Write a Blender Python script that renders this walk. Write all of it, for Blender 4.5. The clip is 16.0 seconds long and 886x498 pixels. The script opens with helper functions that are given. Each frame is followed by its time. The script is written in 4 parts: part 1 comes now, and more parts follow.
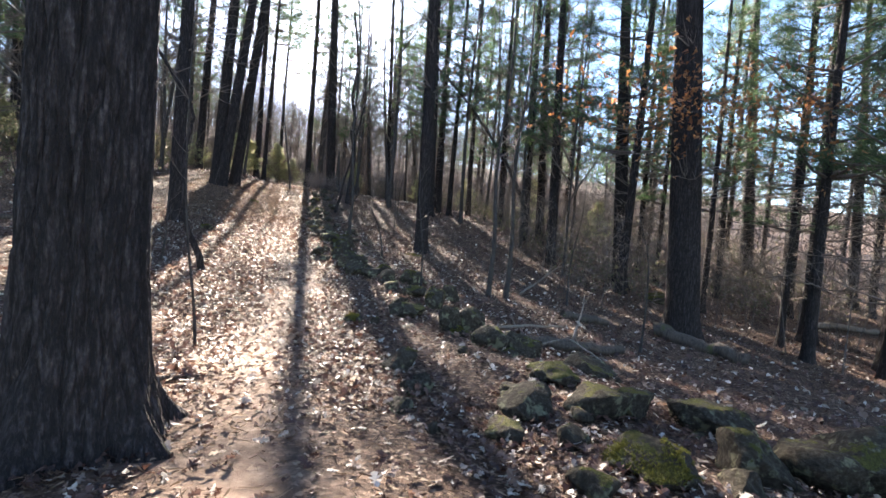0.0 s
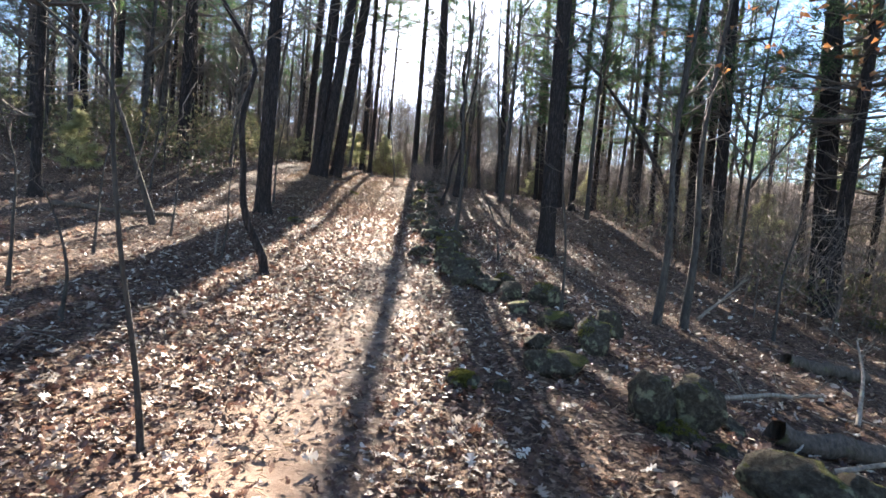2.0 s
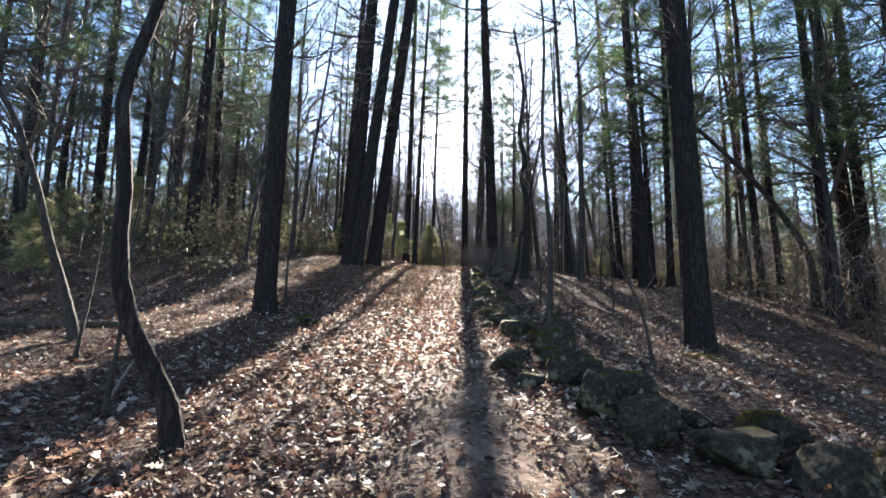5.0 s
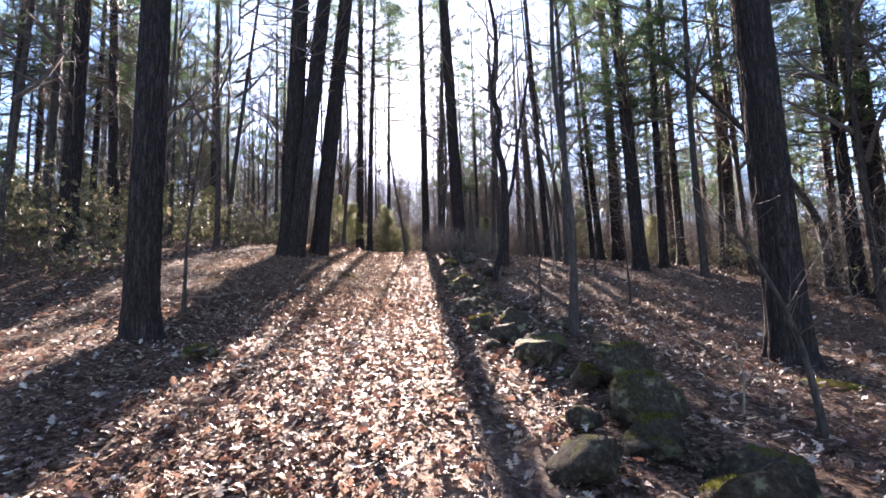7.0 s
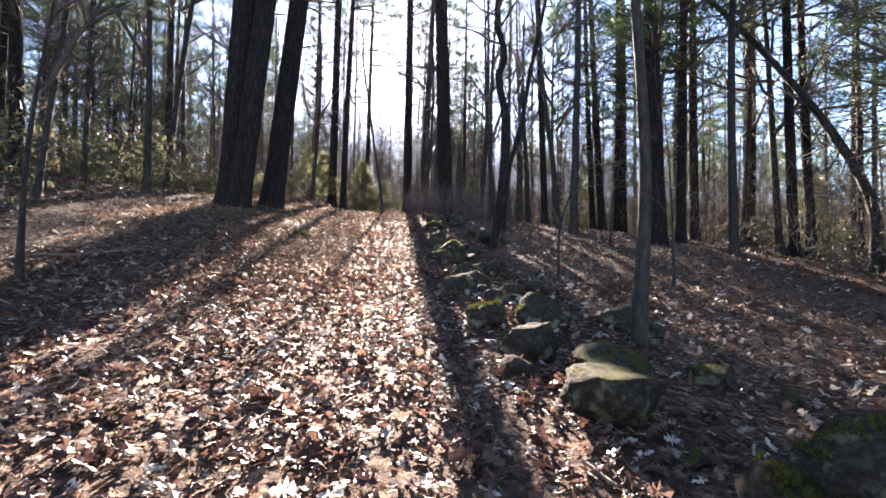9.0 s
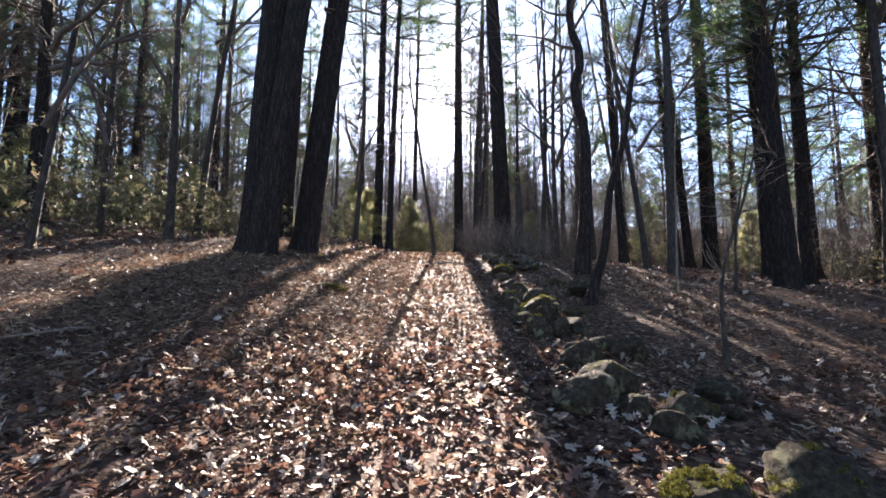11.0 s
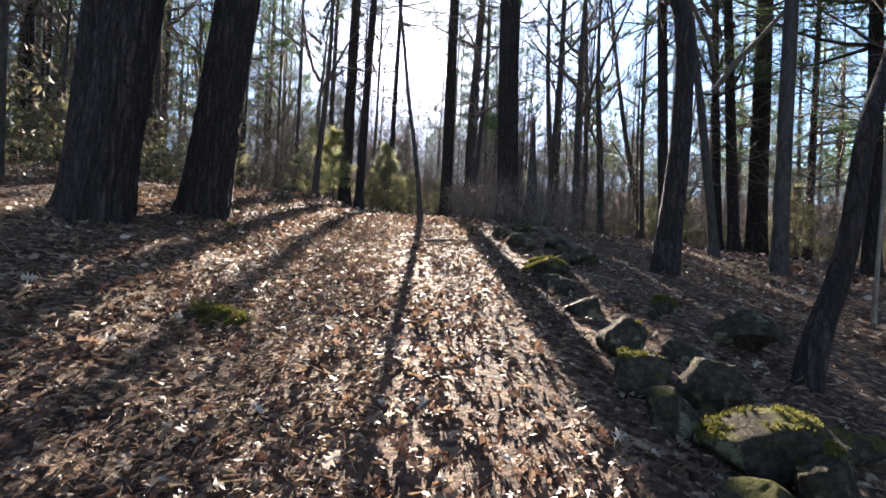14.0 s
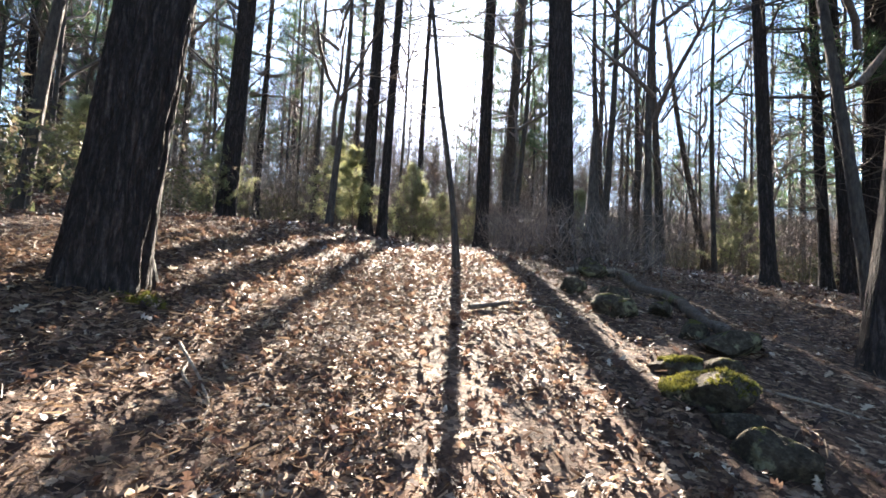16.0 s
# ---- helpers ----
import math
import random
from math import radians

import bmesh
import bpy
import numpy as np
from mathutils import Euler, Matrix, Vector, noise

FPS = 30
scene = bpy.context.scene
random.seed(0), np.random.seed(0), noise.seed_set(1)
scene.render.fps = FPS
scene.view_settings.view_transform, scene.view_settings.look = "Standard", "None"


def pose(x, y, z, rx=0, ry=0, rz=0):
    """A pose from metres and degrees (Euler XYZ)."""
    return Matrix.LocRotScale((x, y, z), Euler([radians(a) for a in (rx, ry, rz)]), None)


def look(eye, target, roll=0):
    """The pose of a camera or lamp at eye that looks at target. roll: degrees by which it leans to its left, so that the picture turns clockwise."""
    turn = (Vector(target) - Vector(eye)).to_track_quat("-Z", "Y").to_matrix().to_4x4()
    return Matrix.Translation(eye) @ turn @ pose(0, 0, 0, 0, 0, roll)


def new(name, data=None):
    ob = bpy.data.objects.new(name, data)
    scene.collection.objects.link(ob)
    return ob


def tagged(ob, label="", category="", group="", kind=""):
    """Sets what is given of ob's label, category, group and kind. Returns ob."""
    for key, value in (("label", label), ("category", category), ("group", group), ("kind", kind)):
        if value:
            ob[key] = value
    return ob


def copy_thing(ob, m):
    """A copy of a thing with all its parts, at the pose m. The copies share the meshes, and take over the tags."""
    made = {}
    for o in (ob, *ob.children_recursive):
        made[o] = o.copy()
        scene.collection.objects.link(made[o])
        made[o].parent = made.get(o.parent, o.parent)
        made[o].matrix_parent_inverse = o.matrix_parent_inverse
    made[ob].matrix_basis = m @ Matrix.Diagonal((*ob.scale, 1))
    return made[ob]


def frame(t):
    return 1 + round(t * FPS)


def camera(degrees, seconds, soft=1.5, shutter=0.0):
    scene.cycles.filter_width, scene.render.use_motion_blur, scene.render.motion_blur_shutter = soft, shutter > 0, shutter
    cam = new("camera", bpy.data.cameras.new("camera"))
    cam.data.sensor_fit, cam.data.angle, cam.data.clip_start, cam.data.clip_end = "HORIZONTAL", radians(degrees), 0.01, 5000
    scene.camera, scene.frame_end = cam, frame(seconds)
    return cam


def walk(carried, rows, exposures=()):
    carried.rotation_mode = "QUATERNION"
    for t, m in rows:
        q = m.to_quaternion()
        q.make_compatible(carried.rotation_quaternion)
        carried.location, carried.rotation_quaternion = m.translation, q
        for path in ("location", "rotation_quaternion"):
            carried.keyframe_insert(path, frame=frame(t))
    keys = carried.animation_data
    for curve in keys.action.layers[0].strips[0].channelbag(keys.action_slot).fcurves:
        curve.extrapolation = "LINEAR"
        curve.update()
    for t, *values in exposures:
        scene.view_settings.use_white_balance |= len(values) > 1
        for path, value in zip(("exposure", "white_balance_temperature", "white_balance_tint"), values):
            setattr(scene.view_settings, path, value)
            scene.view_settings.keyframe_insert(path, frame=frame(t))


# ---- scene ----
cam = camera(86.7, 16.0, soft=1.6)
PATH = [
    (0, (0.003, 0.002, 1.300), (-0.059, 1.999, 1.209), 4.5),
    (0.5, (-0.192, 1.167, 1.244), (-0.655, 3.106, 1.080), 1.0),
    (1, (-0.440, 1.989, 1.235), (-0.831, 3.944, 1.069), 5.2),
    (1.5, (-0.600, 2.835, 1.180), (-1.218, 4.731, 1.020), 1.1),
    (2, (-0.866, 3.614, 1.155), (-1.368, 5.545, 1.019), 4.9),
    (2.5, (-1.143, 4.391, 1.054), (-1.868, 6.254, 1.098), -1.8),
    (3, (-1.542, 5.191, 1.000), (-2.161, 7.092, 1.034), 1.2),
    (3.5, (-1.920, 6.006, 0.903), (-2.598, 7.887, 0.949), -2.4),
    (4, (-2.280, 6.779, 0.871), (-2.871, 8.685, 1.001), 0.9),
    (4.5, (-2.609, 7.506, 0.888), (-3.260, 9.389, 1.063), -2.0),
    (5, (-2.909, 8.235, 0.889), (-3.611, 10.089, 1.153), 0.9),
    (7.5, (-4.620, 12.047, 1.346), (-5.065, 13.994, 1.460), -1.1),
    (8, (-4.806, 12.796, 1.344), (-5.192, 14.758, 1.347), 0.0),
    (10.5, (-5.851, 15.527, 1.616), (-6.437, 17.432, 1.787), 1.5),
    (11, (-6.154, 16.189, 1.742), (-6.782, 18.077, 1.945), 0.1),
    (11.5, (-6.385, 16.859, 1.838), (-7.092, 18.713, 2.088), -1.5),
    (12, (-6.722, 17.523, 1.954), (-7.307, 19.429, 2.115), 0.6),
    (12.5, (-6.979, 18.192, 2.026), (-7.625, 20.076, 2.211), -0.1),
    (13, (-7.277, 18.771, 2.142), (-7.994, 20.637, 2.198), 0.8),
    (13.5, (-7.487, 19.330, 2.234), (-8.072, 21.242, 2.272), 0.5),
    (14, (-7.784, 19.925, 2.369), (-8.298, 21.857, 2.385), 2.7),
    (14.5, (-8.042, 20.499, 2.484), (-8.597, 22.411, 2.672), 2.8),
    (15, (-8.228, 21.060, 2.596), (-8.880, 22.944, 2.760), 2.2),
    (15.5, (-8.456, 21.601, 2.772), (-8.922, 23.546, 2.792), 2.6),
    (16, (-8.675, 22.237, 2.877), (-9.307, 24.132, 2.972), 2.7),
]
walk(cam, [(t, look(eye, target, roll)) for t, eye, target, roll in PATH], [(0.0, 3.85, 6500, 12), (1.0, 3.9, 6500, 11), (3.0, 3.9, 6450, 10), (4.0, 3.8, 6400, 11), (5.2, 3.5, 6350, 10), (7.4, 4.02, 6600, 24), (8.0, 3.62, 6700, 20), (8.6, 3.67, 6600, 18), (10.5, 4.22, 6500, 22), (11.0, 3.57, 6500, 17), (11.5, 3.47, 6500, 13), (12.0, 3.92, 6500, 15), (12.5, 4.02, 6500, 15), (13.3, 3.52, 6500, 12), (14.5, 3.72, 6500, 11), (15.2, 3.92, 6550, 10), (16.0, 4.07, 6550, 10)])

import collections

# ---- light: low winter sun ahead of the walker, clear sky ----
SUN_EL, SUN_AZ = radians(23.0), radians(18.4)
world = bpy.data.worlds.new("sky")
scene.world = world
world.use_nodes = True
sky = world.node_tree.nodes.new("ShaderNodeTexSky")
sky.sky_type, sky.sun_disc = "NISHITA", False
sky.sun_elevation, sky.sun_rotation = SUN_EL, -SUN_AZ
sky.air_density, sky.dust_density, sky.ozone_density = 0.8, 0.25, 2.6
background = world.node_tree.nodes["Background"]
world.node_tree.links.new(sky.outputs[0], background.inputs[0])
background.inputs[1].default_value = 0.05
sun = new("sun", bpy.data.lights.new("sun", "SUN"))
sun.data.energy, sun.data.angle, sun.data.color = 5.0, radians(0.5), (1.0, 0.9, 0.77)
toward_sun = Vector((-math.sin(SUN_AZ) * math.cos(SUN_EL), math.cos(SUN_AZ) * math.cos(SUN_EL), math.sin(SUN_EL)))
sun.matrix_world = look(toward_sun * 80, (0, 0, 0))


# ---- materials ----
def material(name):
    m = bpy.data.materials.new(name)
    m.use_nodes = True
    return m, m.node_tree.nodes, m.node_tree.links, m.node_tree.nodes["Principled BSDF"]


def ramp(nodes, stops):
    r = nodes.new("ShaderNodeValToRGB")
    while len(r.color_ramp.elements) < len(stops):
        r.color_ramp.elements.new(0.5)
    for e, (at, c) in zip(r.color_ramp.elements, stops):
        e.position, e.color = at, (*c, 1)
    return r


def scaled_coords(nodes, links, scale, kind="Object"):
    tc, mp = nodes.new("ShaderNodeTexCoord"), nodes.new("ShaderNodeMapping")
    mp.inputs["Scale"].default_value = scale
    links.new(tc.outputs[kind], mp.inputs[0])
    return mp


def noise_node(nodes, links, vec, scale, detail=5.0, rough=0.6):
    n = nodes.new("ShaderNodeTexNoise")
    n.inputs["Scale"].default_value, n.inputs["Detail"].default_value, n.inputs["Roughness"].default_value = scale, detail, rough
    links.new(vec.outputs[0], n.inputs["Vector"])
    return n


def bump_on(nodes, links, bsdf, height, strength, distance):
    b = nodes.new("ShaderNodeBump")
    b.inputs["Strength"].default_value, b.inputs["Distance"].default_value = strength, distance
    links.new(height, b.inputs["Height"])
    links.new(b.outputs[0], bsdf.inputs["Normal"])


def mixed(nodes, links, fac, a, b):
    m = nodes.new("ShaderNodeMix")
    m.data_type = "RGBA"
    links.new(fac, m.inputs["Factor"])
    links.new(a, m.inputs[6])
    links.new(b, m.inputs[7])
    return m.outputs[2]


def bark(name, dark, light, stretch=0.16, scale=16, relief=0.9, lichen=(0.22, 0.24, 0.19), lichen_at=0.66):
    m, nodes, links, bsdf = material(name)
    vec = scaled_coords(nodes, links, (1, 1, stretch))
    ridges = noise_node(nodes, links, vec, scale, 6, 0.65)
    col = ramp(nodes, [(0.32, dark), (0.52, tuple((a + b) / 2 for a, b in zip(dark, light))), (0.72, light)])
    links.new(ridges.outputs[0], col.inputs[0])
    vec2 = scaled_coords(nodes, links, (1, 1, 0.6))
    patch = noise_node(nodes, links, vec2, 2.3, 4, 0.6)
    sel = ramp(nodes, [(lichen_at, (0, 0, 0)), (lichen_at + 0.12, (1, 1, 1))])
    links.new(patch.outputs[0], sel.inputs[0])
    rgb = nodes.new("ShaderNodeRGB")
    rgb.outputs[0].default_value = (*lichen, 1)
    links.new(mixed(nodes, links, sel.outputs[0], col.outputs[0], rgb.outputs[0]), bsdf.inputs["Base Color"])
    bsdf.inputs["Roughness"].default_value = 0.85
    bsdf.inputs["Specular IOR Level"].default_value = 0.3
    bump_on(nodes, links, bsdf, ridges.outputs[0], relief, 0.04)
    return m


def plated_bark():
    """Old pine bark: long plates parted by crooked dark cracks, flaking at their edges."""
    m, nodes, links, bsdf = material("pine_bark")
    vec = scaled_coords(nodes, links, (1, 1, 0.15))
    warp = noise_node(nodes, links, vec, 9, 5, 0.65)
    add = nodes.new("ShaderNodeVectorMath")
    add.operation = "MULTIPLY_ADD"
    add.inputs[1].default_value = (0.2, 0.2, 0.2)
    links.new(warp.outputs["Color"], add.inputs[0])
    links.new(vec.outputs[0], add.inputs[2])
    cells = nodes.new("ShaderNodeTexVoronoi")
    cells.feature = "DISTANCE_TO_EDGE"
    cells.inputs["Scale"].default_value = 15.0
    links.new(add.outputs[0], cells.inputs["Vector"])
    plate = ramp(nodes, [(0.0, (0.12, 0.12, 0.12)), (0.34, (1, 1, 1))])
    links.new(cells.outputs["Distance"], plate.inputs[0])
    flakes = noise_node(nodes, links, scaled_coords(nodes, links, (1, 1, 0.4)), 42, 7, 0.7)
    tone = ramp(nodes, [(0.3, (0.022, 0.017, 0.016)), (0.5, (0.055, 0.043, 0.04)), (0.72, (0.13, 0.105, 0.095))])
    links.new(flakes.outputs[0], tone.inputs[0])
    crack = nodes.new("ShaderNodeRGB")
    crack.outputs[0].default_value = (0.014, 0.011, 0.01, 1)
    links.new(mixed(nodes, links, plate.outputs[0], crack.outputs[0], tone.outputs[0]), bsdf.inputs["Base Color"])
    bsdf.inputs["Roughness"].default_value = 0.9
    bsdf.inputs["Specular IOR Level"].default_value = 0.2
    total = nodes.new("ShaderNodeMath")
    total.operation = "MULTIPLY_ADD"
    total.inputs[1].default_value = 0.45
    links.new(flakes.outputs[0], total.inputs[0])
    links.new(plate.outputs[0], total.inputs[2])
    bump_on(nodes, links, bsdf, total.outputs[0], 1.0, 0.022)
    return m


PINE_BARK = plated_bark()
GREY_BARK = bark("grey_bark", (0.022, 0.018, 0.015), (0.095, 0.079, 0.067), 0.3, 22, 1.0, (0.12, 0.12, 0.095))
# grey bark made paler, so glare over the far brush sits in its colour
VEILED_BRUSH_BARK = bark("veiled_brush_bark", (0.045, 0.037, 0.032), (0.18, 0.15, 0.13), 0.3, 22, 0.5, (0.2, 0.2, 0.165))
TWIG_BARK = bark("twig_bark", (0.06, 0.046, 0.037), (0.2, 0.155, 0.125), 0.4, 30, 0.3)
DEAD_WOOD = bark("dead_wood", (0.1, 0.075, 0.055), (0.34, 0.28, 0.22), 0.2, 26, 0.6)
MOSSY_WOOD = bark("mossy_wood", (0.035, 0.026, 0.02), (0.14, 0.105, 0.078), 0.2, 26, 1.0, (0.075, 0.08, 0.02), 0.58)


def foliage(name, stops, through_light=0.35, rough=0.55, gloss=0.4):
    m, nodes, links, bsdf = material(name)
    geo = nodes.new("ShaderNodeNewGeometry")
    col = ramp(nodes, stops)
    links.new(geo.outputs["Random Per Island"], col.inputs[0])
    vec = scaled_coords(nodes, links, (1, 1, 1))
    grain = noise_node(nodes, links, vec, 55, 3, 0.6)
    hsv = nodes.new("ShaderNodeHueSaturation")
    mp = nodes.new("ShaderNodeMapRange")
    mp.inputs["To Min"].default_value, mp.inputs["To Max"].default_value = 0.6, 1.4
    links.new(grain.outputs[0], mp.inputs["Value"])
    links.new(mp.outputs[0], hsv.inputs["Value"])
    links.new(col.outputs[0], hsv.inputs["Color"])
    links.new(hsv.outputs[0], bsdf.inputs["Base Color"])
    bsdf.inputs["Roughness"].default_value = rough
    bsdf.inputs["Specular IOR Level"].default_value = gloss
    if through_light:
        tr, mix = nodes.new("ShaderNodeBsdfTranslucent"), nodes.new("ShaderNodeMixShader")
        links.new(hsv.outputs[0], tr.inputs["Color"])
        mix.inputs[0].default_value = through_light
        links.new(bsdf.outputs[0], mix.inputs[1])
        links.new(tr.outputs[0], mix.inputs[2])
        links.new(mix.outputs[0], nodes["Material Output"].inputs["Surface"])
    return m


NEEDLES = foliage("pine_needles", [(0.0, (0.03, 0.055, 0.024)), (0.5, (0.055, 0.095, 0.04)), (1.0, (0.1, 0.135, 0.05))], 0.4)
YOUNG_NEEDLES = foliage("young_pine_needles", [(0.0, (0.17, 0.175, 0.085)), (0.6, (0.3, 0.3, 0.15)), (1.0, (0.44, 0.42, 0.24))], 0.6)
SHRUB_LEAVES = foliage("shrub_leaves", [(0.0, (0.06, 0.068, 0.035)), (0.5, (0.11, 0.115, 0.055)), (0.75, (0.15, 0.12, 0.075)), (1.0, (0.2, 0.15, 0.1))], 0.45)
LITTER = foliage("dry_oak_leaves", [(0.0, (0.035, 0.018, 0.014)), (0.3, (0.08, 0.04, 0.029)), (0.6, (0.145, 0.082, 0.06)), (0.8, (0.24, 0.155, 0.112)), (0.89, (0.46, 0.38, 0.305)), (1.0, (0.66, 0.59, 0.5))], 0.36, 0.5, 0.4)
CURLED_LITTER = foliage("curled_small_leaves", [(0.0, (0.035, 0.019, 0.014)), (0.35, (0.085, 0.046, 0.032)), (0.7, (0.16, 0.098, 0.067)), (0.9, (0.26, 0.18, 0.125)), (0.96, (0.42, 0.35, 0.27)), (1.0, (0.56, 0.49, 0.4))], 0.34, 0.55, 0.35)
WITHERED = foliage("withered_oak_leaves", [(0.0, (0.2, 0.07, 0.025)), (1.0, (0.42, 0.2, 0.08))], 0.5)
STRAW = foliage("dry_needle_straw", [(0.0, (0.07, 0.04, 0.026)), (1.0, (0.3, 0.205, 0.13))], 0.2, 0.6)
MOSS = foliage("moss", [(0.0, (0.045, 0.046, 0.012)), (1.0, (0.17, 0.158, 0.035))], 0.35, 0.8, 0.2)


def soil():
    m, nodes, links, bsdf = material("leafy_soil")
    vec = scaled_coords(nodes, links, (1, 1, 1))
    cells = nodes.new("ShaderNodeTexVoronoi")
    cells.inputs["Scale"].default_value, cells.inputs["Randomness"].default_value = 30.0, 1.0
    warp = noise_node(nodes, links, vec, 24, 5, 0.7)
    add = nodes.new("ShaderNodeVectorMath")
    add.operation = "MULTIPLY_ADD"
    add.inputs[1].default_value = (0.11, 0.11, 0.0)
    links.new(warp.outputs["Color"], add.inputs[0])
    links.new(vec.outputs[0], add.inputs[2])
    links.new(add.outputs[0], cells.inputs["Vector"])
    sep = nodes.new("ShaderNodeSeparateColor")
    links.new(cells.outputs["Color"], sep.inputs[0])
    leaf = ramp(nodes, [(0.0, (0.024, 0.014, 0.01)), (0.4, (0.058, 0.034, 0.024)), (0.75, (0.11, 0.066, 0.044)), (0.94, (0.22, 0.145, 0.098)), (1.0, (0.36, 0.28, 0.2))])
    links.new(sep.outputs[0], leaf.inputs[0])
    dirt_noise = noise_node(nodes, links, vec, 5, 7, 0.7)
    dirt = ramp(nodes, [(0.3, (0.1, 0.06, 0.041)), (0.55, (0.215, 0.15, 0.11)), (0.75, (0.34, 0.255, 0.19))])
    links.new(dirt_noise.outputs[0], dirt.inputs[0])
    worn = nodes.new("ShaderNodeAttribute")
    worn.attribute_name = "worn"
    breakup = noise_node(nodes, links, vec, 3.2, 5, 0.7)
    mul = nodes.new("ShaderNodeMath")
    mul.operation = "MULTIPLY"
    edge = ramp(nodes, [(0.35, (0.15, 0.15, 0.15)), (0.6, (1, 1, 1))])
    links.new(breakup.outputs[0], edge.inputs[0])
    links.new(worn.outputs["Fac"], mul.inputs[0])
    links.new(edge.outputs[0], mul.inputs[1])
    links.new(mixed(nodes, links, mul.outputs[0], leaf.outputs[0], dirt.outputs[0]), bsdf.inputs["Base Color"])
    bsdf.inputs["Roughness"].default_value = 0.9
    bsdf.inputs["Specular IOR Level"].default_value = 0.12
    crumbs = noise_node(nodes, links, vec, 46, 6, 0.75)
    relief = nodes.new("ShaderNodeMix")
    links.new(mul.outputs[0], relief.inputs["Factor"])
    links.new(cells.outputs["Distance"], relief.inputs[2])
    links.new(crumbs.outputs[0], relief.inputs[3])
    bump_on(nodes, links, bsdf, relief.outputs[0], 0.6, 0.03)
    return m


def stone():
    m, nodes, links, bsdf = material("mossy_granite")
    vec = scaled_coords(nodes, links, (1, 1, 1))
    info = nodes.new("ShaderNodeObjectInfo")
    grain = noise_node(nodes, links, vec, 24, 8, 0.7)
    base = ramp(nodes, [(0.3, (0.02, 0.016, 0.011)), (0.5, (0.052, 0.042, 0.03)), (0.75, (0.135, 0.113, 0.083))])
    links.new(grain.outputs[0], base.inputs[0])
    patches = noise_node(nodes, links, vec, 6.5, 5, 0.65)
    lichen_sel = ramp(nodes, [(0.55, (0, 0, 0)), (0.62, (1, 1, 1))])
    links.new(patches.outputs[0], lichen_sel.inputs[0])
    lichen = nodes.new("ShaderNodeRGB")
    lichen.outputs[0].default_value = (0.18, 0.17, 0.105, 1)
    with_lichen = mixed(nodes, links, lichen_sel.outputs[0], base.outputs[0], lichen.outputs[0])
    geo, sep = nodes.new("ShaderNodeNewGeometry"), nodes.new("ShaderNodeSeparateXYZ")
    links.new(geo.outputs["Normal"], sep.inputs[0])
    moss_noise = noise_node(nodes, links, vec, 3.1, 6, 0.7)
    total = nodes.new("ShaderNodeMath")
    total.operation = "MULTIPLY_ADD"
    total.inputs[1].default_value = 0.42
    links.new(sep.outputs["Z"], total.inputs[0])
    links.new(moss_noise.outputs[0], total.inputs[2])
    per = nodes.new("ShaderNodeMath")
    per.operation = "MULTIPLY_ADD"
    per.inputs[1].default_value = 0.16
    links.new(info.outputs["Random"], per.inputs[0])
    links.new(total.outputs[0], per.inputs[2])
    moss_sel = ramp(nodes, [(0.96, (0, 0, 0)), (1.1, (1, 1, 1))])
    links.new(per.outputs[0], moss_sel.inputs[0])
    moss_col = ramp(nodes, [(0.35, (0.035, 0.034, 0.01)), (0.7, (0.12, 0.11, 0.027))])
    fine = noise_node(nodes, links, vec, 90, 4, 0.75)
    links.new(fine.outputs[0], moss_col.inputs[0])
    links.new(mixed(nodes, links, moss_sel.outputs[0], with_lichen, moss_col.outputs[0]), bsdf.inputs["Base Color"])
    bsdf.inputs["Roughness"].default_value = 0.95
    bsdf.inputs["Specular IOR Level"].default_value = 0.12
    bump_on(nodes, links, bsdf, grain.outputs[0], 1.0, 0.05)
    return m


SOIL, STONE = soil(), stone()

# ---- the lie of the land: a trail that dips, then climbs to a crest ----
CA, SA = math.cos(radians(20.5)), math.sin(radians(20.5))
PROFILE_U = np.array([-300, -40, -10, 0, 4, 7.7, 10.5, 13, 16, 18.5, 21.3, 24.7, 28.7, 31, 36, 42, 55, 80, 130, 220, 420])
PROFILE_Z = np.array([1.0, 0.6, 0.3, 0, -0.30, -0.47, -0.31, -0.08, 0.30, 0.65, 1.10, 1.80, 2.53, 2.9, 3.45, 3.9, 4.6, 7.4, 18, 34, 44])
PROFILE_M = np.gradient(PROFILE_Z, PROFILE_U)


def smooth(a, b, x):
    s = np.clip((x - a) / (b - a), 0, 1)
    return s * s * (3 - 2 * s)


def soft_plus(x):
    return 0.8 * np.log1p(np.exp(np.clip(x / 0.8, -40, 40)))


def along(x, y):
    return -SA * x + CA * y, CA * x + SA * y


def from_trail(u, v):
    return CA * v - SA * u, SA * v + CA * u


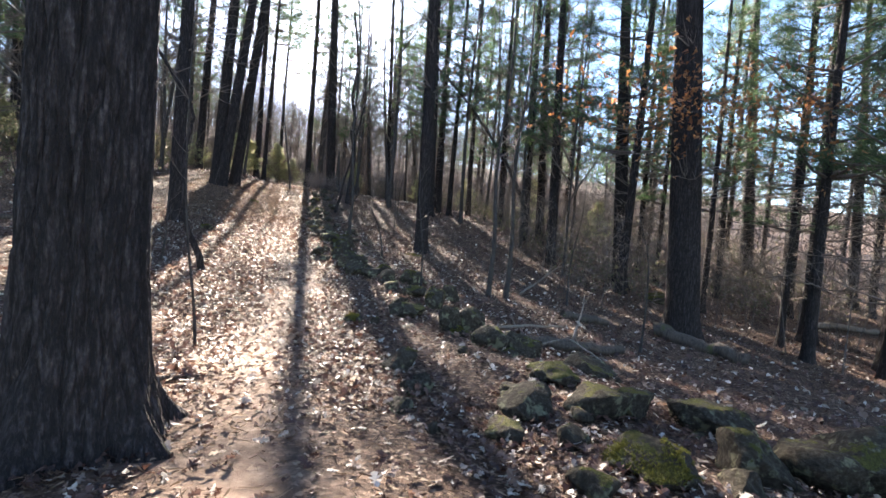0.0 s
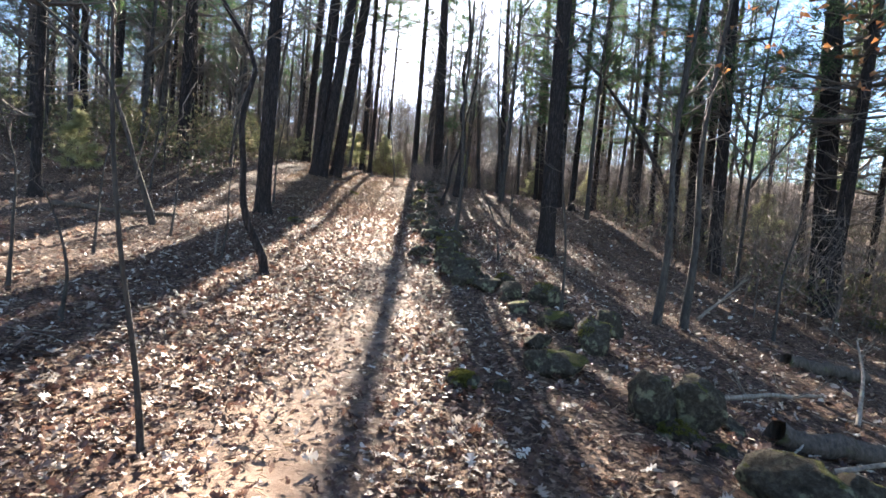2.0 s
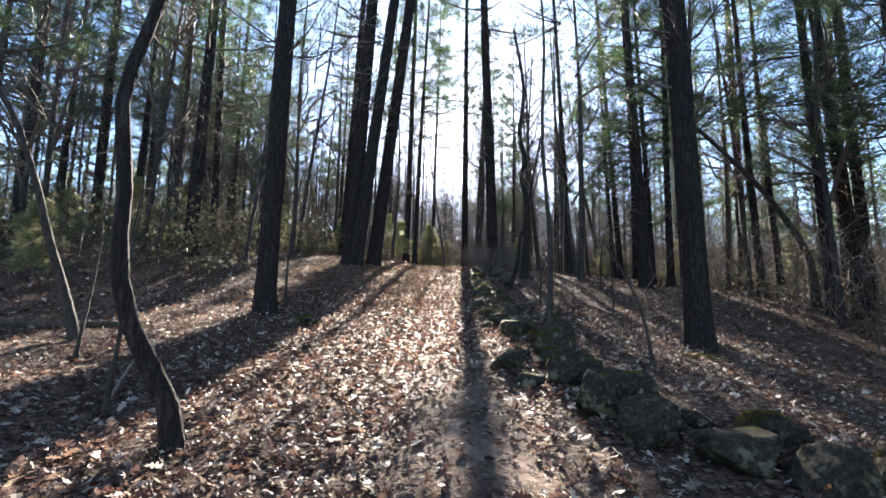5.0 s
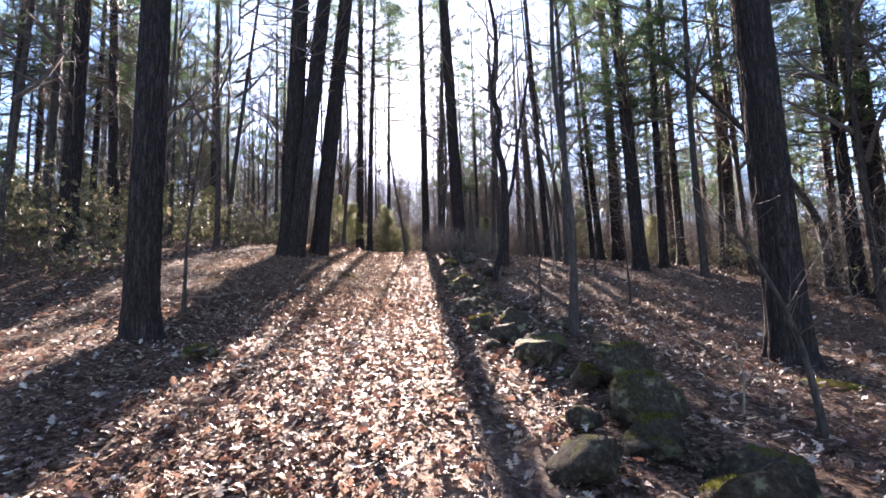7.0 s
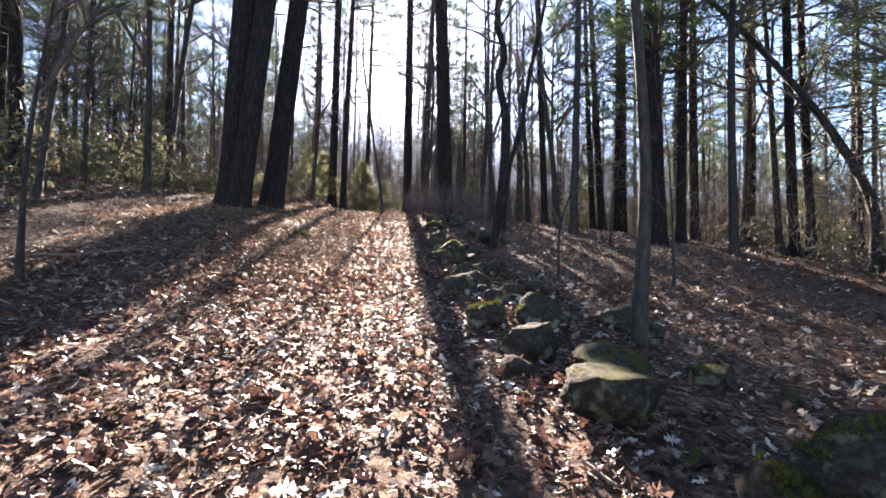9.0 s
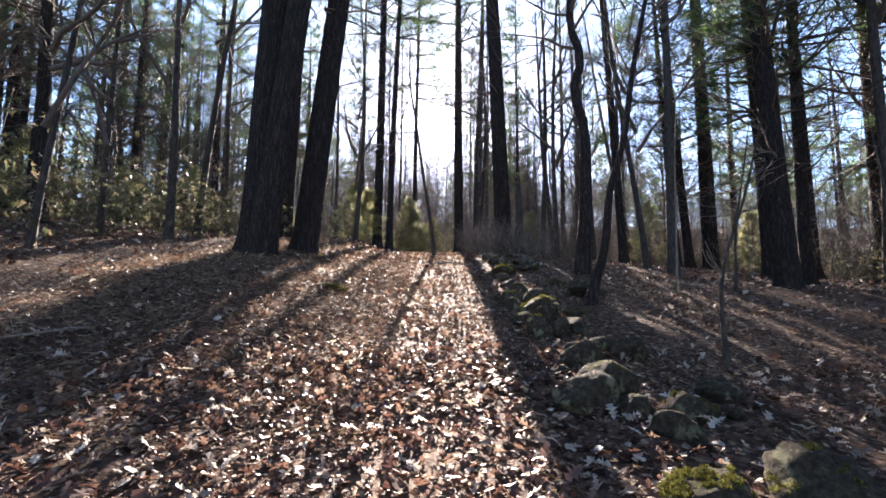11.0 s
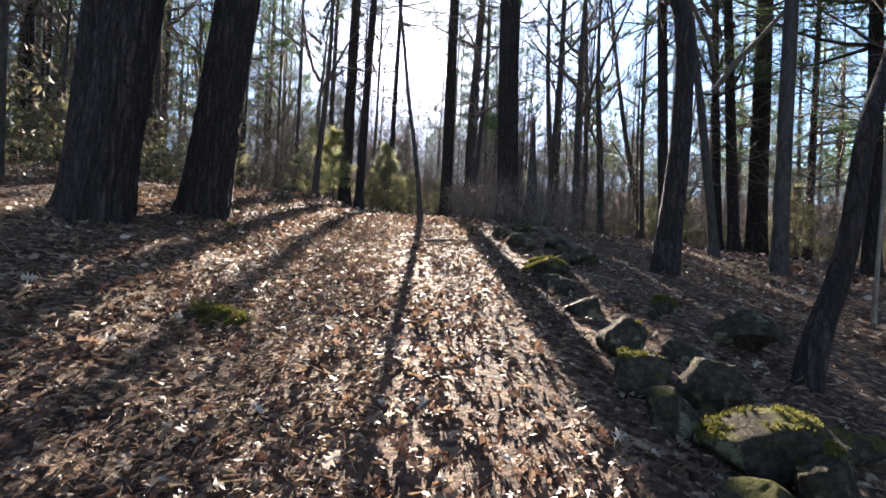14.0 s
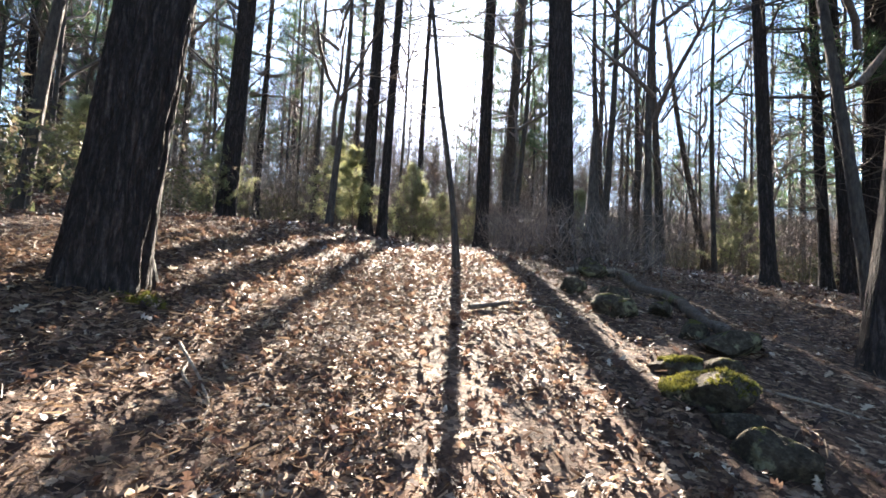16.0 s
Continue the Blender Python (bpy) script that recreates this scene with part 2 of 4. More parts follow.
def height(x, y):
    """Height of the ground at x, y (numbers or arrays)."""
    x, y = np.asarray(x, float), np.asarray(y, float)
    u, v = along(x, y)
    w = np.clip(u, PROFILE_U[0], PROFILE_U[-1] - 1e-6)
    i = np.clip(np.searchsorted(PROFILE_U, w, side="right") - 1, 0, len(PROFILE_U) - 2)
    h = PROFILE_U[i + 1] - PROFILE_U[i]
    s = (w - PROFILE_U[i]) / h
    z = (2 * s**3 - 3 * s * s + 1) * PROFILE_Z[i] + (s**3 - 2 * s * s + s) * h * PROFILE_M[i]
    z = z + (3 * s * s - 2 * s**3) * PROFILE_Z[i + 1] + (s**3 - s * s) * h * PROFILE_M[i + 1]
    z = z + 0.17 * np.exp(-((v - 2.7) ** 2)) * smooth(3, 6, u) * (1 - smooth(13, 17, u))
    z = z - (0.12 - 0.05 * smooth(17, 29, u)) * np.minimum(soft_plus(v - 2.2), 18)
    z = z + 0.45 * smooth(19, 25, u) * smooth(1.0, 3.2, -v) + 0.10 * np.minimum(soft_plus(-v - 6), 16) * smooth(-5, 12, u)
    off = smooth(0.6, 2.0, np.abs(v))
    lumps = np.sin(x * 2.1 + 1.3 * np.sin(y * 1.7)) * np.sin(y * 2.3 + 1.1 * np.sin(x * 1.9)) * 0.045 * off
    fine = np.sin(x * 6.3 + 2 * np.sin(y * 4.1)) * np.sin(y * 5.7 + np.sin(x * 7.0)) * 0.012
    return z + lumps + fine


def at(x, y, up=0.0):
    return Vector((x, y, float(height(x, y)) + up))


# ---- mesh helpers ----
def raw_mesh(name, verts, tris, mat, flat=False):
    verts, tris = np.asarray(verts, np.float32), np.asarray(tris, np.int32)
    me = bpy.data.meshes.new(name)
    me.vertices.add(len(verts))
    me.vertices.foreach_set("co", verts.ravel())
    me.loops.add(tris.size)
    me.loops.foreach_set("vertex_index", tris.ravel())
    me.polygons.add(len(tris))
    me.polygons.foreach_set("loop_start", np.arange(0, tris.size, tris.shape[1], dtype=np.int32))
    me.polygons.foreach_set("loop_total", np.full(len(tris), tris.shape[1], np.int32))
    me.polygons.foreach_set("use_smooth", np.full(len(tris), not flat))
    me.update()
    me.validate()
    me.materials.append(mat)
    return me


def joined(pieces):
    vs, fs, n = [], [], 0
    for v, f in pieces:
        vs.append(v)
        fs.append(f + n)
        n += len(v)
    return np.concatenate(vs), np.concatenate(fs)


def tube(points, radii, sides=8, ridge=0.0, seed=0.0, cap=True):
    """A tapered tube along points; ridge roughens it with upright furrows."""
    p, r = np.asarray(points, float), np.asarray(radii, float)
    t = np.gradient(p, axis=0)
    t /= np.linalg.norm(t, axis=1)[:, None] + 1e-9
    ref = np.where(np.abs(t[:, 2:3]) > 0.75, np.array([[1.0, 0.0, 0.0]]), np.array([[0.0, 0.0, 1.0]]))
    if (np.abs(t[:, 2]) > 0.75).any() and (np.abs(t[:, 2]) <= 0.75).any():
        ref = np.tile([[0.6, 0.8, 0.05]], (len(p), 1))
    a = np.cross(t, ref)
    a /= np.linalg.norm(a, axis=1)[:, None] + 1e-9
    b = np.cross(t, a)
    ang = np.arange(sides) * 2 * np.pi / sides
    rr = r[:, None] * np.ones((1, sides))
    if ridge:
        z = p[:, 2:3]
        rr = rr * (1 + ridge * (np.sin(ang * 5 + seed + 0.6 * np.sin(z * 0.9 + seed)) * 0.5 + np.sin(ang * 11 + 2 * seed + np.sin(z * 2.3)) * 0.35 + np.sin(z * 3.1 + ang * 3 + seed) * 0.3))
    v = p[:, None] + a[:, None] * (np.cos(ang)[None, :, None] * rr[..., None]) + b[:, None] * (np.sin(ang)[None, :, None] * rr[..., None])
    v = v.reshape(-1, 3)
    k = np.arange(len(p) - 1)[:, None] * sides
    j = np.arange(sides)[None, :]
    j2 = (j + 1) % sides
    q = np.stack([k + j, k + j2, k + sides + j2, k + sides + j], -1).reshape(-1, 4)
    f = np.concatenate([q[:, [0, 1, 2]], q[:, [0, 2, 3]]])
    if cap:
        v = np.concatenate([v, p[-1:] + t[-1:] * r[-1]])
        top = (len(p) - 1) * sides
        f = np.concatenate([f, np.stack([top + np.arange(sides), top + (np.arange(sides) + 1) % sides, np.full(sides, len(v) - 1)], -1)])
    return v, f


def part(name, mesh, parent, label="", where=None):
    ob = new(name, mesh)
    ob.parent = parent
    if where is not None:
        ob.matrix_basis = where
    return tagged(ob, label=label)


def thing(name, base, label, category, group="", turn=0.0):
    ob = new(name)
    ob.empty_display_size = 0.2
    ob.matrix_basis = Matrix.Translation(base) @ Matrix.Rotation(turn, 4, "Z")
    return tagged(ob, label=label, category=category, group=group)


RNG = np.random.default_rng(11)

# ---- the ground sheet ----
us = np.concatenate([np.linspace(-300, -20, 12), np.linspace(-17, -3, 14), np.arange(-2, 36, 0.2), np.linspace(36.5, 60, 40), np.linspace(64, 420, 40)])
vs = np.concatenate([np.linspace(-400, -40, 16), np.linspace(-36, -7, 40), np.arange(-6.6, 6.6, 0.2), np.linspace(7, 36, 40), np.linspace(40, 400, 16)])
U, V = np.meshgrid(us, vs, indexing="ij")
GX, GY = from_trail(U, V)
GZ = height(GX, GY)
nv = len(vs)
gi, gj = np.meshgrid(np.arange(len(us) - 1), np.arange(nv - 1), indexing="ij")
k = (gi * nv + gj).ravel()
quads = np.stack([k, k + 1, k + nv + 1, k + nv], -1)[:, ::-1]
ground_mesh = raw_mesh("ground", np.stack([GX, GY, GZ], -1).reshape(-1, 3), quads, SOIL)
worn = np.exp(-((V - 0.1 + 0.35 * np.sin(U * 0.35)) / 0.62) ** 2) * smooth(-3, 0, U) * (1 - 0.75 * smooth(13, 17, U)) * (1 - smooth(27, 31, U))
ground_mesh.attributes.new("worn", "FLOAT", "POINT").data.foreach_set("value", worn.ravel().astype(np.float32))
tagged(new("ground", ground_mesh), kind="structure", label="leaf-covered forest floor with a worn dirt trail", category="ground")


# ---- fallen leaves ----
def oak_outline():
    """One half-lobed leaf, about 1 long: a spine vertex ring round a middle point."""
    side = [(0.0, 0.012), (0.18, 0.15), (0.26, 0.05), (0.4, 0.3), (0.48, 0.07), (0.66, 0.38), (0.7, 0.1), (0.9, 0.22), (1.0, 0.0)]
    ring = side + [(x, -y) for x, y in side[-2:0:-1]]
    return np.array([(0.5, 0.0)] + ring) - np.array([0.5, 0])


def scatter_leaves(name, n, spot, size, mat, outline, lift=0.035, tilt=0.45):
    """n curled leaves on the ground, as one mesh; spot(n) gives their x and y."""
    x, y = spot(n)
    n = len(x)
    m = len(outline)
    z = height(x, y) + RNG.random(n) ** 2 * lift + 0.006
    length = size[0] + (size[1] - size[0]) * RNG.random(n) ** 1.8
    wide = length * (0.75 + 0.5 * RNG.random(n))
    lx, ly = outline[None, :, 0] * length[:, None], outline[None, :, 1] * wide[:, None]
    lz = (RNG.normal(0, 2.6, n)[:, None] * lx**2 + np.abs(RNG.normal(0, 5.0, n))[:, None] * ly**2) + RNG.normal(0, 0.004, (n, m))
    a, b, c = RNG.random(n) * 6.283, RNG.normal(0, tilt, n), RNG.normal(0, tilt, n)
    lx, lz = lx * np.cos(b)[:, None] + lz * np.sin(b)[:, None], -lx * np.sin(b)[:, None] + lz * np.cos(b)[:, None]
    ly, lz = ly * np.cos(c)[:, None] - lz * np.sin(c)[:, None], ly * np.sin(c)[:, None] + lz * np.cos(c)[:, None]
    lz = lz - np.minimum(lz.min(1), 0)[:, None] * 0.8
    wx = x[:, None] + lx * np.cos(a)[:, None] - ly * np.sin(a)[:, None]
    wy = y[:, None] + lx * np.sin(a)[:, None] + ly * np.cos(a)[:, None]
    verts = np.stack([wx, wy, z[:, None] + lz], -1).reshape(-1, 3)
    ring = np.arange(1, m)
    fan = np.stack([np.zeros(m - 1, int), ring, np.roll(ring, -1)], -1)
    tris = (fan[None] + (np.arange(n) * m)[:, None, None]).reshape(-1, 3)
    return new(name, raw_mesh(name, verts, tris, mat, flat=True))


def lower_trail(n):
    u, v = RNG.uniform(-1.0, 22, n), np.clip(RNG.normal(0, 1, n) * 3.4, -8, 8)
    bare = np.exp(-((v - 0.1 + 0.35 * np.sin(u * 0.35)) / 0.6) ** 2) * (1 - smooth(13, 18, u))
    keep = RNG.random(n) > 0.8 * bare
    keep &= ~((np.abs(v - 2.3) < 1.0) & (u > 4) & (RNG.random(n) < 0.5))
    keep &= ~((u < 3.2 + 0.6 * np.sin(v * 2)) & (np.abs(v + 0.3) < 1.5) & (RNG.random(n) < 0.7))
    return from_trail(u[keep], v[keep])


def upper_trail(n):
    u, v = RNG.uniform(20.5, 34, n), np.clip(RNG.normal(0, 1, n) * 3.4, -8, 8)
    patch = np.sin(u * 1.7 + 2 * np.sin(v * 1.1)) * np.sin(v * 1.9 + 1.3 * np.sin(u * 0.9))
    keep = RNG.random(n) < 0.75 + 0.35 * patch
    keep &= ~((np.abs(v - 2.3) < 1.2) & (RNG.random(n) < 0.7))
    return from_trail(u[keep], v[keep])


def farther_floor(n):
    u, v = RNG.uniform(-2, 50, n), RNG.uniform(-24, 24, n)
    keep = (np.abs(v) > 6) | (u > 33)
    return from_trail(u[keep], v[keep])


OAK = oak_outline()
SIMPLE_LEAF = np.array([(0.0, 0.0), (-0.5, 0.0), (-0.15, 0.28), (0.2, 0.3), (0.5, 0.0), (0.15, -0.3), (-0.2, -0.26)])
tagged(scatter_leaves("leaf_litter", 68000, lower_trail, (0.045, 0.125), LITTER, OAK, 0.05, 0.42), kind="stuff", label="dry brown oak leaves strewn over the trail", category="leaves")
tagged(scatter_leaves("leaf_litter", 42000, upper_trail, (0.035, 0.1), CURLED_LITTER, OAK, 0.06, 0.5), kind="stuff", label="small dry curled leaves strewn over the upper trail", category="leaves")
tagged(scatter_leaves("leaf_litter", 44000, farther_floor, (0.08, 0.16), LITTER, SIMPLE_LEAF), kind="stuff", label="dry brown leaves over the forest floor", category="leaves")


def straw_spots(n):
    u, v = RNG.uniform(0, 32, n), RNG.normal(0, 1, n) * 3.6
    bank = RNG.random(n) < 0.4
    return from_trail(np.where(bank, RNG.uniform(20, 30, n), u), np.where(bank, RNG.uniform(-4.5, -0.4, n), v))


BLADE = np.array([(0.0, 0.0), (-0.5, 0.011), (0.5, 0.008), (0.5, -0.008), (-0.5, -0.011)])
tagged(scatter_leaves("needle_straw", 64000, straw_spots, (0.03, 0.1), STRAW, BLADE, 0.05, 0.3), kind="stuff", label="fallen twigs and dry pine needles among the leaves", category="litter")


# ---- trees ----
def branch_set(base, direction, length, radius, depth, out, spread=0.7, bend=0.12, kids=4):
    """A branch and its forks, as tubes added to out."""
    n = 5 if depth else 4
    pts, d = [np.array(base, float)], np.array(direction, float)
    for i in range(n):
        d = d + RNG.normal(0, bend, 3) + np.array([0, 0, 0.06])
        d /= np.linalg.norm(d)
        pts.append(pts[-1] + d * length / n)
    rad = np.linspace(radius, max(radius * 0.35, 0.004), n + 1)
    out.append(tube(pts, rad, 5 if radius > 0.03 else 3, cap=False))
    if depth:
        for _ in range(kids):
            k = RNG.integers(1, n + 1)
            side = RNG.normal(0, 1, 3)
            side -= d * (side @ d)
            side /= np.linalg.norm(side) + 1e-9
            nd = d + side * spread * RNG.uniform(0.6, 1.3)
            nd /= np.linalg.norm(nd)
            branch_set(pts[k], nd, length * RNG.uniform(0.4, 0.65), rad[k] * 0.6, depth - 1, out, spread, bend * 1.15, kids)


def tufts(centres, aims, blades, size, width):
    """Sprays of needle blades: one thin triangle each, fanned about aims."""
    c, a = np.repeat(centres, blades, 0), np.repeat(aims, blades, 0)
    n = len(c)
    d = a * 0.75 + RNG.normal(0, 0.55, (n, 3))
    d /= np.linalg.norm(d, axis=1)[:, None]
    s = np.cross(d, RNG.normal(0, 1, (n, 3)))
    s /= np.linalg.norm(s, axis=1)[:, None] + 1e-9
    ln = size * (0.6 + 0.7 * RNG.random(n))[:, None]
    root = c + RNG.normal(0, size * 0.25, (n, 3))
    v = np.stack([root - s * width * 0.5, root + s * width * 0.5, root + d * ln], 1).reshape(-1, 3)
    return v, np.arange(n * 3).reshape(-1, 3)


def pine_crown_meshes(tall, from_z, reach, whorls, name, dead_from, thick=4.6):
    """Limbs and needles of a pine whose trunk stands on the origin."""
    wood, centres, aims = [], [], []
    for w in range(whorls):
        f = w / (whorls - 1)
        z = from_z + (tall - from_z) * f
        for b in range(RNG.integers(2, 5)):
            a = RNG.random() * 6.283
            ln = reach * (1 - 0.8 * f) * RNG.uniform(0.55, 1.1)
            rise = RNG.uniform(-0.08, 0.22) + 0.3 * f
            d = np.array([math.cos(a), math.sin(a), rise])
            n = 5
            pts = [np.array([0, 0, z])]
            for i in range(n):
                d = d + np.array([0, 0, 0.05]) + RNG.normal(0, 0.09, 3)
                d /= np.linalg.norm(d)
                pts.append(pts[-1] + d * ln / n)
            wood.append(tube(pts, np.linspace(0.045 * (1.2 - f), 0.01, n + 1), 4, cap=False))
            for i in range(int(5 + ln * thick)):
                s = RNG.uniform(0.3, 1.0)
                p = pts[0] + (pts[-1] - pts[0]) * s
                side = np.array([-math.sin(a), math.cos(a), 0]) * RNG.normal(0, 0.34) * ln * (1.15 - s)
                centres.append(p + side + np.array([0, 0, RNG.normal(0.03, 0.05)]))
                aims.append(np.array([math.cos(a), math.sin(a), 0.35]) + side * 0.6)
    for i in range(40):
        z = RNG.uniform(dead_from, from_z + 3)
        a = RNG.random() * 6.283
        branch_set((0, 0, z), (math.cos(a), math.sin(a), RNG.uniform(-0.25, 0.2)), RNG.uniform(0.7, 3.0), 0.027, 1, wood, 0.6, 0.13, 4)
    wv, wf = joined(wood)
    nv_, nf = tufts(np.array(centres), np.array(aims), 15, 0.34, 0.021)
    return raw_mesh(name + "_limbs", wv, wf, TWIG_BARK), raw_mesh(name + "_needles", nv_, nf, NEEDLES, flat=True)


PINE_CROWNS = [pine_crown_meshes(t, z, r, w, "pine", d) for t, z, r, w, d in ((23, 8.0, 4.2, 17, 3.0), (21, 6.0, 3.6, 17, 2.5), (25, 11.0, 4.6, 15, 4.0), (19, 5.0, 3.0, 16, 2.0))]
PINE_CROWNS.append(pine_crown_meshes(24, 10.5, 3.8, 15, "pine", 4.0, 5.5))
CROWN_TALL = (23, 21, 25, 19, 24)


def bare_limb_meshes(tall, first, count, reach, name):
    wood = []
    for i in range(count):
        f = (i + RNG.random()) / count
        z = first + (tall - first) * f
        a = RNG.random() * 6.283
        limb = []
        branch_set((0, 0, z), (math.cos(a), math.sin(a), RNG.uniform(0.5, 1.5)), reach * (1.15 - 0.8 * f) * RNG.uniform(0.6, 1.1), 0.06 * (1.15 - f), 3, limb, 0.75, 0.15, 4)
        wood.append(raw_mesh(name, *joined(limb), TWIG_BARK))
    return wood


BARE_CROWNS = [bare_limb_meshes(t, z, c, r, "bare_limbs") for t, z, c, r in ((15, 4.0, 14, 3.6), (13, 3.0, 13, 3.0), (17, 6.0, 13, 4.0), (11, 2.2, 12, 2.4))]
BARE_TALL = (15, 13, 17, 11)


def trunk_mesh(dia, tall, lean, sides=16, rings=26, flare=0.55, seed=0.0, crook=0.0, ridge=0.06):
    """A tapered trunk on the origin, leaning by lean (m per m), flared at its foot."""
    zs = np.concatenate([[-0.35, 0.0, 0.12, 0.3, 0.55, 0.9], np.linspace(1.4, tall, rings)])
    r = dia / 2 * (1 - 0.78 * np.clip(zs / tall, 0, 1) ** 1.1) * (1 + flare * np.exp(-np.maximum(zs, 0) / 0.28))
    bow = np.sin(zs / tall * 5 + seed) * crook
    bow2 = np.cos(zs / tall * 4 + seed * 2) * crook
    pts = np.stack([lean[0] * zs + bow - bow[1], lean[1] * zs + bow2 - bow2[1], zs], -1)
    v, f = tube(pts, np.maximum(r, 0.01), sides, ridge, seed)
    return v, f, pts


def furrowed_trunk(dia, tall, lean, sides, rings, ribs, turn, spread, flare=0.2):
    """A stout trunk with root flares and bark split into long upright plates."""
    zs = np.concatenate([np.linspace(-0.35, 1.0, rings // 4), np.linspace(1.03, 7.0, rings - rings // 4), np.linspace(7.4, tall, 20)])
    Z, A = np.meshgrid(zs, np.arange(sides) * 2 * np.pi / sides, indexing="ij")
    girth = dia / 2 * (1 - 0.6 * np.clip(Z / tall, 0, 1)) * (1 + flare * np.exp(-np.maximum(Z, 0) / 0.5))
    roots = spread * np.exp(-np.maximum(Z + 0.1, 0) / 0.26) * np.maximum(0, np.cos(A * 5 + turn)) ** 2
    wave = A * ribs + 1.9 * np.sin(Z * 2.1 + A * 3 + turn) + 1.2 * np.sin(Z * 4.7 + A * 7) + 0.7 * np.sin(Z * 11 + A * 2)
    plates = np.abs(np.sin(wave * 0.5)) ** 0.5
    cracks = np.abs(np.sin(Z * 8 + 3 * np.sin(A * 9 + turn) + 2 * np.sin(A * 4 + Z))) ** 0.3
    chips = np.sin(A * ribs * 2.3 + Z * 17) * np.sin(Z * 31 + A * 5)
    R = girth * (1 + 0.03 * np.sin(A * 3 + turn + Z * 0.6)) + roots + (0.018 + dia * 0.034) * (plates * (0.6 + 0.4 * cracks) + 0.12 * chips - 0.7)
    verts = np.stack([R * np.cos(A) + lean[0] * Z, R * np.sin(A) + lean[1] * Z, Z], -1).reshape(-1, 3)
    i, j = np.meshgrid(np.arange(len(zs) - 1), np.arange(sides), indexing="ij")
    j2 = (j + 1) % sides
    quads = np.stack([i * sides + j, i * sides + j2, (i + 1) * sides + j2, (i + 1) * sides + j], -1).reshape(-1, 4)
    return raw_mesh("trunk", verts, quads, PINE_BARK)


def shear(lean):
    m = Matrix.Identity(4)
    m[0][2], m[1][2] = lean
    return m


def pine_tree(x, y, dia, lean, label, variant=None, tall=None, group="", sides=16, rings=26, flare=0.55, crown=True):
    k = int(RNG.integers(0, 4)) if variant is None else variant
    tall = tall or CROWN_TALL[k]
    root = thing("pine_tree", at(x, y), label, "pine tree", group)
    if sides > 20:
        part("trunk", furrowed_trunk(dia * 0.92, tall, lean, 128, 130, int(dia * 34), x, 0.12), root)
    else:
        v, f, _ = trunk_mesh(dia, tall, lean, sides, rings, flare, RNG.random() * 6, 0.05)
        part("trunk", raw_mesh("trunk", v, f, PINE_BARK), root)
    if crown:
        where = shear(lean) @ Matrix.Rotation(RNG.random() * 6.283, 4, "Z") @ Matrix.Diagonal((1, 1, tall / CROWN_TALL[k], 1))
        limbs, needles = PINE_CROWNS[k]
        tagged(part("branchwork", limbs, root, "thin dead and living side branches", where), kind="stuff")
        tagged(part("crown", needles, root, "sparse dark green needles", where), kind="stuff")
    return root


def bare_tree(x, y, dia, lean, label, variant=None, tall=None, group="", crook=0.12, sides=10):
    k = int(RNG.integers(0, 4)) if variant is None else variant
    tall = tall or BARE_TALL[k]
    root = thing("bare_tree", at(x, y), label, "tree", group)
    v, f, _ = trunk_mesh(dia, tall, lean, sides, 22, 0.35, RNG.random() * 6, crook, 0.04)
    part("trunk", raw_mesh("trunk", v, f, GREY_BARK), root)
    where = shear(lean) @ Matrix.Rotation(RNG.random() * 6.283, 4, "Z") @ Matrix.Diagonal((1, 1, tall / BARE_TALL[k], 1))
    for limb in BARE_CROWNS[k]:
        part("limb", limb, root, "", where)
    return root


def bezier_path(points, n):
    """A smooth line through a few points."""
    p = np.asarray(points, float)
    s = np.concatenate([[0], np.cumsum(np.linalg.norm(np.diff(p, axis=0), axis=1))])
    q = np.linspace(0, s[-1], n)
    m = np.gradient(p, s, axis=0)
    i = np.clip(np.searchsorted(s, q, side="right") - 1, 0, len(s) - 2)
    h = (s[i + 1] - s[i])[:, None]
    t = ((q - s[i])[:, None]) / h
    return (2 * t**3 - 3 * t**2 + 1) * p[i] + (t**3 - 2 * t**2 + t) * h * m[i] + (3 * t**2 - 2 * t**3) * p[i + 1] + (t**3 - t**2) * h * m[i + 1]


def crooked_tree(name, points, r0, r1, label, category="sapling", twigs=10, twig_len=1.2, mat=GREY_BARK, first=0.35):
    """A tree whose stem follows a line of points, the first on the ground."""
    base = Vector(points[0])
    base.z = float(height(base.x, base.y))
    root = thing(name, base, label, category)
    line = bezier_path(points, 26) - np.array(points[0])
    line[0, 2] -= 0.15
    rad = np.linspace(r0, r1, 26) * (1 + 0.5 * np.exp(-np.linspace(0, 12, 26)))
    v, f = tube(line, rad, 10, 0.05, r0 * 50)
    part("stem", raw_mesh("stem", v, f, mat), root)
    for i in range(twigs):
        wood, k, a = [], int(26 * RNG.uniform(first, 0.98)), RNG.random() * 6.283
        branch_set(line[k], (math.cos(a), math.sin(a), RNG.uniform(0.2, 1.0)), twig_len * RNG.uniform(0.5, 1.2), rad[k] * 0.42, 1, wood, 0.7, 0.14, 3)
        part("branch", raw_mesh("branch", *joined(wood), TWIG_BARK), root)
    return root

